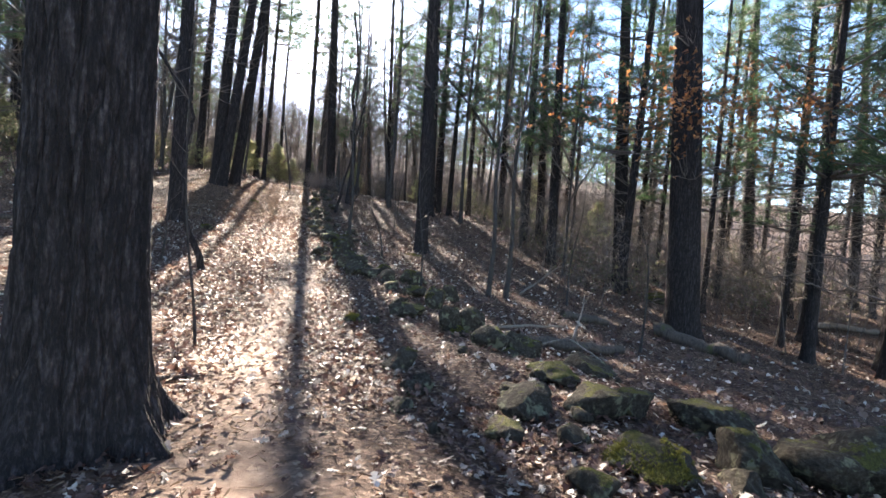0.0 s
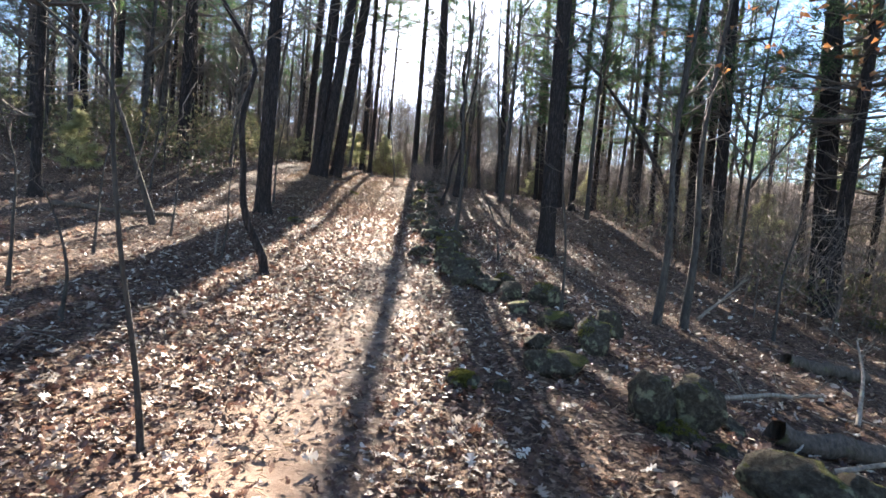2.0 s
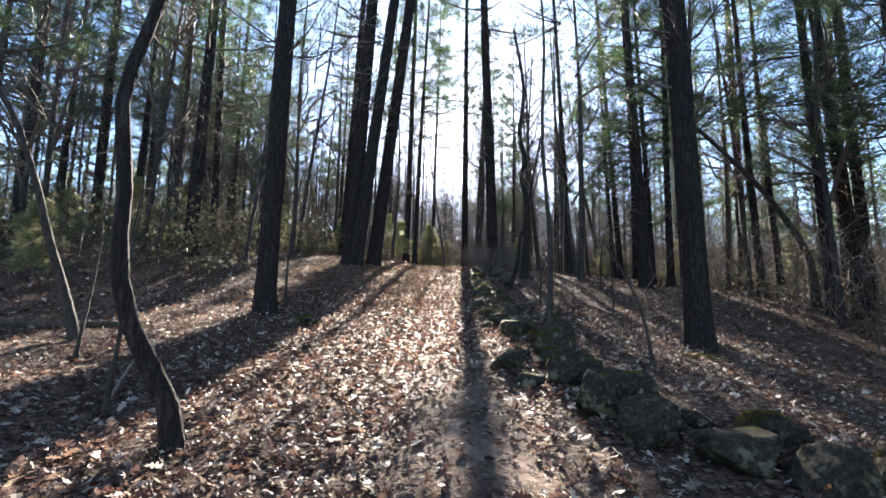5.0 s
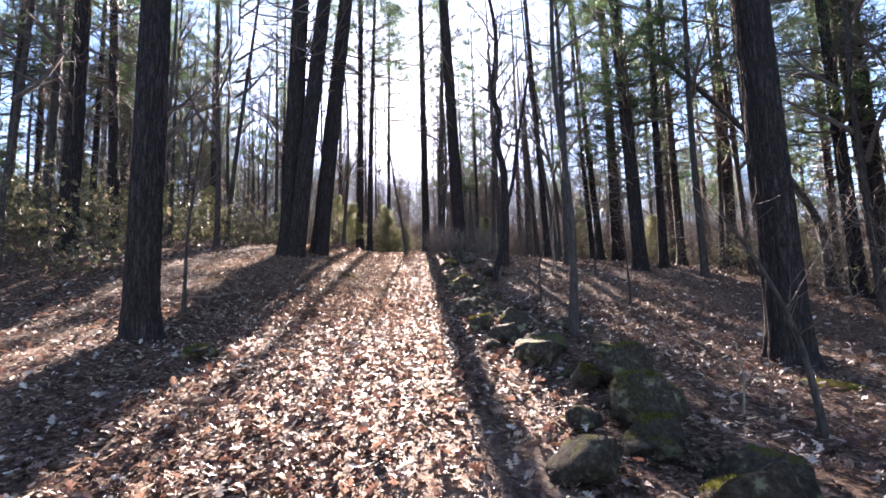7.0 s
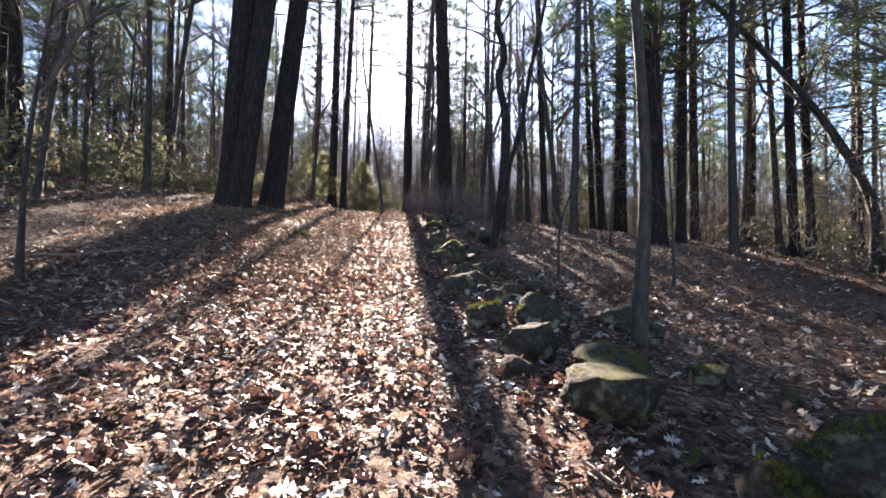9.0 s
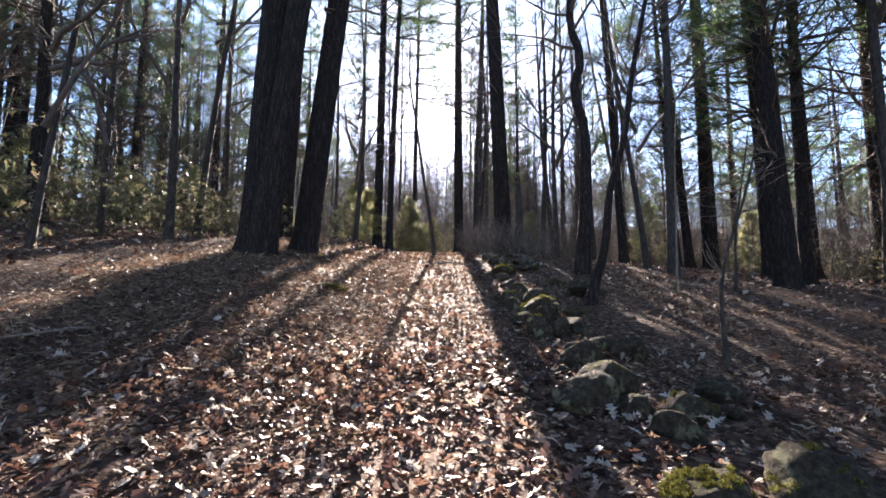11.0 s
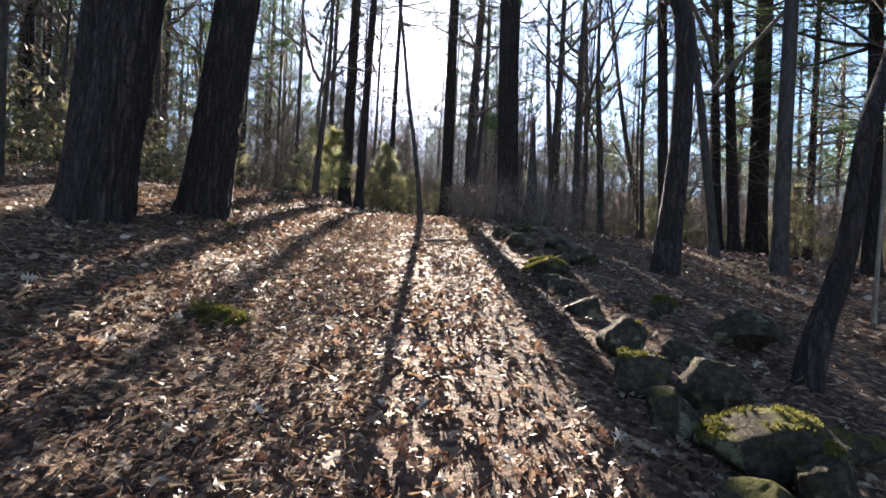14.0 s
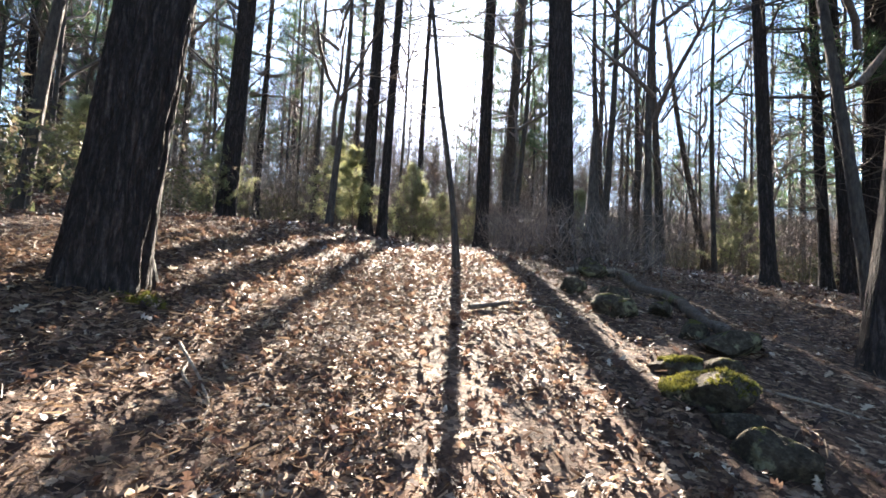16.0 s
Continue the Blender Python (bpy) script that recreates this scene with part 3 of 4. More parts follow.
# ---- the trees beside the trail: x, y, diameter, lean ----
BIG_PINES = [
    (-10.3, 16.65, 0.47, (0.008, 0.007), 1, "straight dark pine beside the trail"),
    (-12.57, 23.70, 0.6, (0.032, 0.030), 2, "thick dark pine in a clump of three on the trail bank"),
    (-12.15, 23.42, 0.52, (0.085, 0.06), 0, "slimmer leaning pine in a clump of three on the bank"),
    (-12.13, 24.72, 0.56, (0.085, 0.06), 2, "thick leaning pine at the edge of a clump of three"),
    (-1.9, 29.3, 0.52, (-0.035, 0.012), 1, "stout dark pine on the slope"),
    (-1.47, 18.85, 0.54, (-0.021, 0.001), 2, "broad pine with flared mossy roots beside the stone row"),
    (7.9, 22.8, 0.72, (-0.06, 0.03), 0, "broad straight pine on the lower ground"),
    (6.9, 14.2, 1.0, (-0.06, 0.03), 2, "massive dark pine with a scarred trunk"),
    (4.75, 23.86, 0.50, (-0.039, 0.011), 1, "tall pine on the lower ground"),
    (4.88, 28.60, 0.52, (-0.045, 0.010), 0, "tall pine behind the stone row"),
    (3.9, 28.0, 0.42, (-0.018, 0.006), 3, "slim dark pine standing among others"),
    (5.7, 29.9, 0.44, (-0.014, 0.006), 1, "slim dark pine standing among others"),
    (2.68, 31.5, 0.33, (-0.026, 0.007), 0, "slim dark pine standing among others"),
    (3.62, 32.4, 0.33, (-0.022, 0.010), 3, "slim dark pine standing among others"),
    (-0.79, 31.4, 0.34, (0.005, -0.001), 1, "slim straight pine on the slope"),
    (-1.9, 37.2, 0.62, (-0.006, 0.001), 0, "stout dark pine on the slope"),
    (-1.50, 31.99, 0.31, (-0.014, 0.005), 3, "slim dark pine standing among others"),
    (-5.32, 33.6, 0.28, (-0.048, 0.011), 1, "slim dark pine standing among others"),
    (-3.18, 36.61, 0.28, (-0.036, 0.011), 3, "slim dark pine standing among others"),
    (-2.82, 36.27, 0.33, (-0.058, 0.019), 0, "slim leaning pine on the slope"),
    (-18.83, 32.91, 0.55, (0.03, 0.02), 3, "slim pine behind the clump of three"),
    (-15.9, 35.8, 0.44, (0.011, 0.006), 4, "slim pine at the crest of the trail"),
    (-15.42, 36.05, 0.32, (0.028, 0.004), 4, "slim pine growing close beside another at the crest"),
    (-9.54, 33.8, 0.66, (-0.037, -0.005), 2, "stout pine beside a broken snag"),
    (-17.60, 20.87, 0.50, (0.010, 0.010), 0, "dark pine on the far bank"),
    (-20.54, 24.68, 0.38, (-0.02, -0.02), 1, "dark pine on the far bank"),
    (-14.73, 13.04, 0.25, (0.005, 0.007), 3, "slim pine on the bank"),
    (-12.4, 37.3, 0.46, (0.0, 0.0), 4, "slim tall pine on the crest with boughs high up"),
    (-17.2, 43.6, 0.3, (0.012, 0.0), 4, "slim tall pine behind the crest of the trail"),
    (19.25, 31.82, 0.85, (-0.041, 0.024), 2, "broad pine deep in the woods"),
    (23.27, 28.21, 0.60, (-0.027, 0.022), 0, "broad pine deep in the woods"),
]
for x, y, dia, lean, variant, label in BIG_PINES:
    u, v_ = along(x, y)
    near = dia > 0.4 and abs(v_) < 16
    high = abs(v_) < 8 and u < 48 and variant != 4
    pine_tree(x, y, dia, lean, label, 2 if high else variant, 33 if high else None, "pines by the trail", 28 if near else 14, 44 if near else 22)

# the great trunk passed first, so near that its bark plates stand out
root = thing("pine_tree", at(-2.36, 2.9), "massive old pine with deeply furrowed bark and spreading roots", "pine tree", "pines by the trail")
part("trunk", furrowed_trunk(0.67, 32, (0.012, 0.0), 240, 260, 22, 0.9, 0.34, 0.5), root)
tagged(part("branchwork", PINE_CROWNS[2][0], root, "thin dead and living side branches", shear((0.012, 0)) @ Matrix.Diagonal((1, 1, 1.3, 1))), kind="stuff")
tagged(part("crown", PINE_CROWNS[2][1], root, "sparse dark green needles", shear((0.012, 0)) @ Matrix.Diagonal((1, 1, 1.3, 1))), kind="stuff")

BARE = [
    (1.72, 33.09, 0.22, (0.017, -0.003), 0), (0.04, 28.96, 0.25, (0.017, -0.005), 2), (2.32, 31.60, 0.24, (-0.063, 0.023), 0),
    (-4.43, 28.8, 0.25, (-0.015, 0.0), 2), (-4.82, 30.9, 0.19, (-0.077, 0.010), 1), (-15.6, 33.2, 0.2, (0.0, 0.0), 3),
    (-11.75, 38.5, 0.44, (0.004, 0.0), 2), (-8.45, 43.0, 0.34, (-0.058, 0.0), 0),
    (-7.11, 46.0, 0.33, (-0.013, 0.0), 2), (-6.4, 42.5, 0.36, (-0.02, 0.0), 1), (-4.05, 46.0, 0.32, (-0.16, 0.018), 2),
    (-16.44, 25.16, 0.20, (0.008, 0.010), 1), (-17.45, 24.12, 0.14, (0.018, 0.029), 3), (-17.94, 27.45, 0.21, (0.059, 0.051), 2),
    (-15.84, 21.80, 0.14, (0.021, 0.025), 3), (-19.11, 20.15, 0.21, (0.040, 0.052), 0), (-19.41, 21.53, 0.25, (-0.013, -0.016), 2),
    (-18.17, 16.51, 0.19, (-0.007, -0.009), 1), (-11.2, 36.4, 0.18, (0.013, 0.004), 3), (-7.6, 34.0, 0.2, (0.02, 0.0), 1), (-8.6, 38.0, 0.24, (0.01, 0.0), 2),
]
for x, y, dia, lean, variant in BARE:
    bare_tree(x, y, dia, lean, "leafless grey-barked tree standing in fallen leaves", variant, group="bare trees by the trail")

# crooked and leaning ones
crooked_tree("crooked_sapling", [(-6.02, 10.96, -0.15), (-6.1, 10.86, 0.28), (-6.23, 10.7, 0.66), (-6.31, 10.59, 1.15), (-6.32, 10.57, 1.78), (-6.36, 10.52, 2.55), (-6.32, 10.58, 2.9), (-6.26, 10.66, 3.4), (-6.6, 10.4, 4.2), (-7.3, 9.9, 5.6), (-7.6, 9.7, 7.6)], 0.062, 0.02, "crooked dark young tree bent at its foot", twigs=16, twig_len=1.8, first=0.4, mat=PINE_BARK)
crooked_tree("thin_sapling", [(-3.28, 5.9, -0.46), (-3.31, 5.85, 0.13), (-3.37, 5.78, 0.81), (-3.4, 5.75, 1.26), (-3.42, 5.72, 2.2), (-3.4, 5.7, 3.6)], 0.017, 0.006, "thin reddish-brown bare sapling", twigs=7, twig_len=0.6)
crooked_tree("leaning_sapling", [(-10.99, 13.26, 0.37), (-11.13, 13.04, 1.26), (-11.22, 12.87, 1.86), (-11.36, 12.6, 2.91), (-11.65, 12.2, 4.1), (-12.4, 11.6, 5.0), (-14.0, 10.6, 6.4)], 0.065, 0.02, "leaning bare sapling on the bank", twigs=12, twig_len=1.6)
crooked_tree("young_tree", [(-4.35, 18.5, 0.62), (-4.3, 18.5, 2.28), (-4.37, 18.5, 3.47), (-4.43, 18.5, 4.27), (-4.4, 18.6, 7.5), (-4.6, 18.6, 10)], 0.055, 0.02, "slender dark young tree in the stone row", twigs=14, twig_len=1.5, first=0.45)
crooked_tree("crooked_tree", [(-6.51, 26.88, 2.2), (-6.37, 26.88, 4.2), (-6.38, 26.88, 5.5), (-6.56, 26.88, 6.5), (-6.4, 26.88, 7.1), (-6.6, 26.88, 7.9), (-6.45, 26.88, 10.0), (-6.85, 26.88, 13.0)], 0.138, 0.05, "wavy-stemmed dark tree with a fork", "tree", 16, 2.4, first=0.45, mat=PINE_BARK)
crooked_tree("leaning_tree", [(-6.28, 23.45, 1.6), (-6.2, 23.46, 1.98), (-6.09, 23.49, 2.33), (-6.03, 23.5, 2.67), (-6.0, 23.5, 3.02), (-5.95, 23.51, 3.36), (-5.84, 23.54, 3.71), (-5.75, 23.56, 4.05), (-5.6, 23.6, 5.0), (-5.2, 23.6, 7.0)], 0.064, 0.03, "leaning forked dark tree beside mossy stones", "tree", 9, 1.6, first=0.6, mat=PINE_BARK)
crooked_tree("curved_sapling", [(-10.80, 29.34, 2.95), (-10.91, 29.31, 3.98), (-11.15, 29.22, 5.56), (-11.36, 29.15, 7.2), (-11.5, 29.1, 8.1), (-11.55, 29.1, 9.8)], 0.05, 0.018, "slender curved sapling on the crest of the trail", twigs=12, twig_len=1.2, first=0.4)
crooked_tree("bent_sapling", [(-2.5, 15.7, 0.14), (-2.62, 15.7, 0.9), (-2.85, 15.7, 1.5), (-3.1, 15.7, 1.95)], 0.03, 0.01, "thin bare sapling bent over the stone row", twigs=6, twig_len=0.7)
crooked_tree("pale_sapling", [(-4.83, 25.53, 1.81), (-4.8, 25.52, 3.0), (-4.77, 25.52, 4.24), (-4.7, 25.5, 5.5)], 0.02, 0.008, "pale thin bare sapling", twigs=5, twig_len=0.5, mat=DEAD_WOOD)
crooked_tree("leaning_tree", [(3.9, 29.6, 1.1), (3.8, 29.6, 3.0), (2.9, 29.6, 5.0), (1.4, 29.6, 7.2), (-0.8, 29.6, 9.8), (-3.0, 29.6, 11.8)], 0.14, 0.05, "half-fallen dark tree leaning through the woods", "tree", 14, 2.2)
crooked_tree("thin_sapling", [(-10.83, 17.97, 1.06), (-10.8, 17.98, 2.4), (-10.6, 18.1, 4.5)], 0.035, 0.012, "thin bare sapling behind the trail bank", twigs=8, twig_len=0.9)
for x, y, tall in ((-0.83, 11.57, 3.0), (3.6, 15.0, 4.0), (-7.2, 11.2, 2.0), (-9.1, 10.2, 2.6), (-7.9, 8.1, 2.4), (-9.6, 12.4, 2.2), (-6.3, 7.6, 1.5), (4.2, 10.4, 3.0), (-5.0, 21.5, 2.4), (-3.1, 22.5, 3.0), (-14.6, 16.5, 3.4), (-16.0, 18.4, 4.4), (-3.6, 26.8, 3.5)):
    z = float(height(x, y))
    w = RNG.normal(0, 0.14, 4)
    crooked_tree("thin_sapling", [(x, y, z), (x + w[0] * 0.4, y + w[1] * 0.4, z + tall * 0.35), (x + w[2], y + w[1], z + tall * 0.7), (x + w[2] * 1.5, y + w[3], z + tall)], 0.018 + tall * 0.003, 0.006, "thin bare sapling among fallen leaves", twigs=5, twig_len=0.5)

for x, y in ((0.98, 13.39), (1.5, 13.6)):
    z = float(height(x, y))
    crooked_tree("young_tree", [(x, y, z), (x + 0.05, y, z + 1.5), (x - 0.05, y, z + 3.5), (x + 0.15, y, z + 6.5), (x + 0.1, y, z + 9)], 0.065, 0.02, "slim dark young tree on the low ground", twigs=14, twig_len=1.4, first=0.35)

# broken snag beside the stout pine on the crest
root = thing("broken_snag", at(-8.85, 33.05), "broken-off dead trunk with a jagged top", "dead tree")
v, f, pts = trunk_mesh(0.4, 3.0, (0.0, 0.0), 14, 14, 0.3, 2.0, 0.0, 0.1)
v[-15:-1, 2] += RNG.uniform(-0.35, 0.25, 14)
part("trunk", raw_mesh("trunk", v, f, GREY_BARK), root)


# ---- stones of the tumbled wall: x, y, width, height, moss 0 to 1 ----
STONES = [
    (0.78, 4.34, 0.55, 0.28, 0), (1.45, 4.45, 0.56, 0.36, 0), (0.48, 3.6, 0.33, 0.19, 0), (-0.39, 4.03, 0.26, 0.12, 0), (1.82, 4.60, 0.42, 0.36, 0),
    (2.3, 3.5, 0.52, 0.36, 0), (2.85, 3.5, 0.5, 0.42, 0), (2.0, 3.1, 0.3, 0.2, 0), (2.59, 4.62, 0.73, 0.38, 0), (1.25, 5.54, 0.5, 0.24, 0), (0.60, 6.75, 0.48, 0.34, 0),
    (-0.56, 5.41, 0.39, 0.25, 1), (-0.05, 7.85, 0.38, 0.52, 0), (0.30, 8.05, 0.44, 0.44, 0), (0.13, 7.62, 0.32, 0.2, 1), (-1.68, 8.0, 0.34, 0.19, 1),
    (-0.82, 8.65, 0.56, 0.34, 0), (-1.1, 9.5, 0.34, 0.2, 0), (-0.42, 9.95, 0.52, 0.46, 1), (-1.12, 12.2, 0.56, 0.42, 1),
    (-1.5, 11.0, 0.42, 0.23, 0), (-2.22, 12.1, 0.48, 0.32, 0), (-1.89, 12.5, 0.38, 0.3, 1), (-2.73, 12.5, 0.44, 0.4, 0),
    (-3.12, 13.06, 0.5, 0.37, 0), (-3.5, 14.0, 0.56, 0.42, 1), (-4.75, 17.0, 0.5, 0.34, 0), (-4.0, 17.8, 0.36, 0.22, 0), (-3.87, 16.11, 0.5, 0.46, 1),
    (-4.24, 16.09, 0.31, 0.29, 1), (-3.85, 15.34, 0.55, 0.42, 1), (-3.85, 14.93, 0.37, 0.24, 0), (-5.2, 18.8, 0.5, 0.36, 1), (-4.74, 17.5, 0.58, 0.24, 0),
    (-8.82, 16.19, 0.4, 0.17, 1), (-4.43, 19.07, 0.44, 0.29, 0), (-7.38, 23.50, 0.35, 0.25, 1), (-7.36, 22.95, 0.39, 0.24, 1), (-6.99, 22.77, 0.37, 0.36, 0),
    (-7.24, 22.51, 0.31, 0.19, 0), (-6.89, 22.32, 0.5, 0.28, 1), (-7.04, 21.93, 0.28, 0.19, 0), (-6.79, 22.04, 0.22, 0.28, 1), (-6.8, 21.43, 0.26, 0.28, 1),
    (-6.58, 21.5, 0.18, 0.22, 0), (-6.4, 21.8, 0.29, 0.19, 0), (-8.03, 25.44, 0.42, 0.22, 1), (-6.88, 24.75, 0.19, 0.16, 1), (-7.86, 24.86, 0.28, 0.2, 0),
    (-8.15, 25.89, 0.26, 0.18, 1), (-7.88, 25.83, 0.24, 0.2, 0), (-8.47, 27.47, 0.42, 0.25, 0), (-10.12, 22.68, 0.24, 0.12, 1), (-6.3, 20.6, 0.37, 0.26, 0),
    (-6.1, 20.05, 0.42, 0.3, 0), (-5.6, 19.75, 0.3, 0.22, 1), (-5.9, 21.0, 0.32, 0.26, 0), (-5.35, 20.4, 0.3, 0.2, 0), (-4.3, 14.4, 0.4, 0.3, 0),
    (0.92, 2.73, 0.28, 0.16, 0), (1.47, 3.13, 0.56, 0.25, 1), (3.15, 3.5, 0.68, 0.56, 0), (1.05, 6.75, 0.6, 0.42, 0), (1.95, 6.9, 0.8, 0.28, 0), (-0.3, 4.58, 0.33, 0.15, 0),
    (-1.75, 11.85, 0.46, 0.3, 0), (-0.93, 10.47, 0.42, 0.3, 0), (-0.11, 11.27, 0.46, 0.39, 0),
    (-5.27, 17.83, 0.42, 0.35, 0), (-5.76, 18.61, 0.42, 0.28, 1), (-6.51, 23.91, 0.39, 0.3, 0), (-7.66, 26.64, 0.46, 0.24, 0), (-8.47, 28.25, 0.38, 0.2, 0), (-8.05, 27.72, 0.3, 0.18, 0), (-3.79, 15.0, 0.4, 0.28, 1), (-6.3, 19.7, 0.42, 0.3, 0),
    (-2.9, 13.6, 0.5, 0.36, 0), (-3.3, 14.5, 0.46, 0.34, 0),
    (8.9, 21.0, 1.1, 0.4, 1), (-7.6, 24.2, 0.3, 0.2, 0), (-9.0, 28.4, 0.3, 0.2, 0), (-8.8, 30.0, 0.4, 0.28, 0),
]


def boulder(x, y, wide, high, mossy, detail=4):
    """One field stone: a faceted, worn lump sunk a little into the litter."""
    bm = bmesh.new()
    bmesh.ops.create_icosphere(bm, subdivisions=detail, radius=1.0)
    seed = Vector((x * 3.7, y * 2.9, wide * 11))
    deep = wide * RNG.uniform(0.75, 1.05)
    planes = [(Vector(RNG.normal(0, 1, 3)).normalized(), RNG.uniform(0.5, 0.82)) for _ in range(13)]
    for vert in bm.verts:
        p = vert.co.copy()
        for n, d in planes:
            over = p.dot(n) - d
            if over > 0:
                p -= n * over * 0.95
        q = p * (1.12 + 0.16 * noise.noise(p * 1.3 + seed) + 0.1 * noise.noise(p * 3.4 + seed) + 0.055 * noise.noise(p * 8 + seed) + 0.04 * noise.noise(p * 17 + seed) + 0.02 * noise.noise(p * 37 + seed))
        vert.co = (q.x * wide * 0.6, q.y * deep * 0.6, q.z * high * 0.62 + high * 0.34)
    for face in bm.faces:
        face.smooth = True
    me = bpy.data.meshes.new("stone")
    bm.to_mesh(me)
    bm.free()
    me.materials.append(STONE)
    kind = "moss-topped grey field stone half sunk in leaves" if mossy else "lichen-spotted grey field stone half sunk in leaves"
    ob = tagged(new("stone", me), label=kind, category="stone", group="stones of the tumbled wall")
    ob.matrix_basis = Matrix.Translation(at(x, y, -0.02)) @ Matrix.Rotation(RNG.random() * 6.283, 4, "Z")
    if mossy:
        cushion(ob, me, x, y, wide)
    return ob


def cushion(ob, stone_mesh, x, y, wide):
    """A ragged cushion of fine moss over the upper faces of a stone."""
    seed = Vector((y, x, 3.0))
    spots, aims = [], []
    for poly in stone_mesh.polygons:
        c, n = poly.center, poly.normal
        if n.z + 0.75 * noise.noise(c * 4 + seed) + 0.3 * noise.noise(c * 14 + seed) > 0.9:
            for k in range(4):
                spots.append(np.array(c) + RNG.normal(0, wide * 0.012, 3))
                aims.append(np.array(n) + np.array([0, 0, 0.3]))
    if spots:
        v, f = tufts(np.array(spots), np.array(aims), 6, 0.016, 0.007)
        tagged(part("moss", raw_mesh("moss", v, f, MOSS, flat=True), ob, "yellow-green moss cushion"), kind="stuff")


for x, y, wide, high, mossy in STONES:
    boulder(x, y, wide * 0.97, high, mossy, 5 if wide > 0.7 else 4)
# smaller rubble wedged between them
for x, y, wide, high, mossy in [st for st in STONES if st[0] < 4]:
    a, r = RNG.random() * 6.283, RNG.uniform(0.3, 0.7)
    px, py = x + r * math.cos(a), y + 0.9 * r * math.sin(a)
    if 0.9 < along(px, py)[1] < 4.6:
        w = RNG.uniform(0.12, 0.28)
        boulder(px, py, w, w * RNG.uniform(0.5, 0.8), 0, 3)


# ---- fallen wood ----
def fallen(name, points, r0, r1, label, category, mat=DEAD_WOOD, lift=0.0, twigs=0, twig_len=0.3):
    """A log or stick that lies along the ground through the points x, y, height over the ground."""
    flat = bezier_path([(p[0], p[1], 0) for p in points], 16)
    ups = np.interp(np.linspace(0, 1, 16), np.linspace(0, 1, len(points)), [p[2] for p in points])
    line = np.stack([flat[:, 0], flat[:, 1], height(flat[:, 0], flat[:, 1]) + ups + lift + RNG.normal(0, r0 * 0.15, 16)], -1)
    base = line[0].copy()
    rad = np.linspace(r0, r1, 16)
    v, f = tube(line - base, rad, 10, 0.12, base[0])
    ob = new(name, raw_mesh(name, v, f, mat))
    ob.location = base
    tagged(ob, label=label, category=category)
    if twigs:
        for i in range(twigs):
            wood, k, a = [], int(RNG.integers(4, 15)), RNG.random() * 6.283
            branch_set(line[k] - base, (math.cos(a), math.sin(a), RNG.uniform(0.1, 0.8)), twig_len * RNG.uniform(0.6, 1.4), rad[k] * 0.5, 1, wood, 0.6, 0.1, 2)
            part("twig", raw_mesh("twig", *joined(wood), mat), ob)
    return ob


fallen("fallen_log", [(5.7, 13.2, 0.14), (6.5, 12.4, 0.14), (7.2, 11.6, 0.12)], 0.19, 0.16, "rotting mossy log on the leaves", "log", MOSSY_WOOD)
fallen("fallen_log", [(1.2, 8.6, 0.12), (2.4, 8.9, 0.12), (3.4, 9.3, 0.1)], 0.12, 0.09, "crumbling dead log behind the stones", "log", MOSSY_WOOD)
fallen("fallen_log", [(3.0, 12.9, 0.1), (3.6, 13.0, 0.1), (4.3, 13.1, 0.1)], 0.13, 0.1, "short rotten log on the low ground", "log", MOSSY_WOOD)
fallen("fallen_log", [(16.5, 22.5, 0.12), (20.0, 22.6, 0.1)], 0.14, 0.12, "pale fallen log deep in the woods", "log")
fallen("fallen_branch", [(0.9, 9.4, 0.1), (1.6, 9.9, 0.18), (2.5, 10.6, 0.12)], 0.03, 0.02, "pale bare fallen branch", "branch", twigs=4)
fallen("fallen_branch", [(2.1, 15.0, 0.05), (3.0, 16.4, 0.5), (4.0, 18.0, 0.95)], 0.035, 0.018, "long pale dead branch propped off the ground", "branch", twigs=5, twig_len=0.6)
fallen("fallen_branch", [(2.6, 10.0, 0.05), (2.9, 10.6, 0.5), (3.1, 11.2, 0.9)], 0.025, 0.012, "pale dead branch sticking up", "branch", twigs=4, twig_len=0.4)
fallen("fallen_branch", [(1.4, 8.0, 0.08), (2.0, 8.0, 0.3), (2.5, 7.6, 0.1)], 0.022, 0.012, "broken pale branch by the stones", "branch", twigs=3)
fallen("fallen_log", [(-8.29, 30.1, 0.05), (-7.9, 28.6, 0.06), (-7.55, 27.1, 0.04)], 0.085, 0.06, "dark fallen log among the stones on the crest", "log", MOSSY_WOOD)
fallen("fallen_log", [(-9.2, 30.1, 0.04), (-8.7, 30.5, 0.06), (-8.2, 30.8, 0.05)], 0.05, 0.035, "weathered pale log by the trail", "log", DEAD_WOOD)
fallen("fallen_stick", [(-9.88, 26.76, 0.03), (-9.6, 27.15, 0.05), (-9.31, 27.51, 0.03)], 0.03, 0.018, "dark stick across the trail", "stick", TWIG_BARK)
fallen("fallen_stick", [(-9.6, 23.28, 0.02), (-9.4, 23.35, 0.03), (-9.15, 23.41, 0.02)], 0.016, 0.012, "short stick in the leaves", "stick", TWIG_BARK)
fallen("fallen_twig", [(-11.0, 24.4, 0.12), (-10.67, 24.25, 0.07), (-10.45, 24.05, 0.02), (-10.5, 23.9, 0.02)], 0.009, 0.005, "thin curved twig on the bank", "stick", DEAD_WOOD)
fallen("fallen_stick", [(-2.95, 4.3, 0.02), (-2.4, 4.46, 0.02)], 0.035, 0.025, "dark stub of wood in the leaves", "stick", MOSSY_WOOD)
fallen("fallen_stick", [(-6.1, 6.01, 0.02), (-5.3, 6.42, 0.02)], 0.022, 0.012, "thin dead stick in the leaves", "stick", DEAD_WOOD)
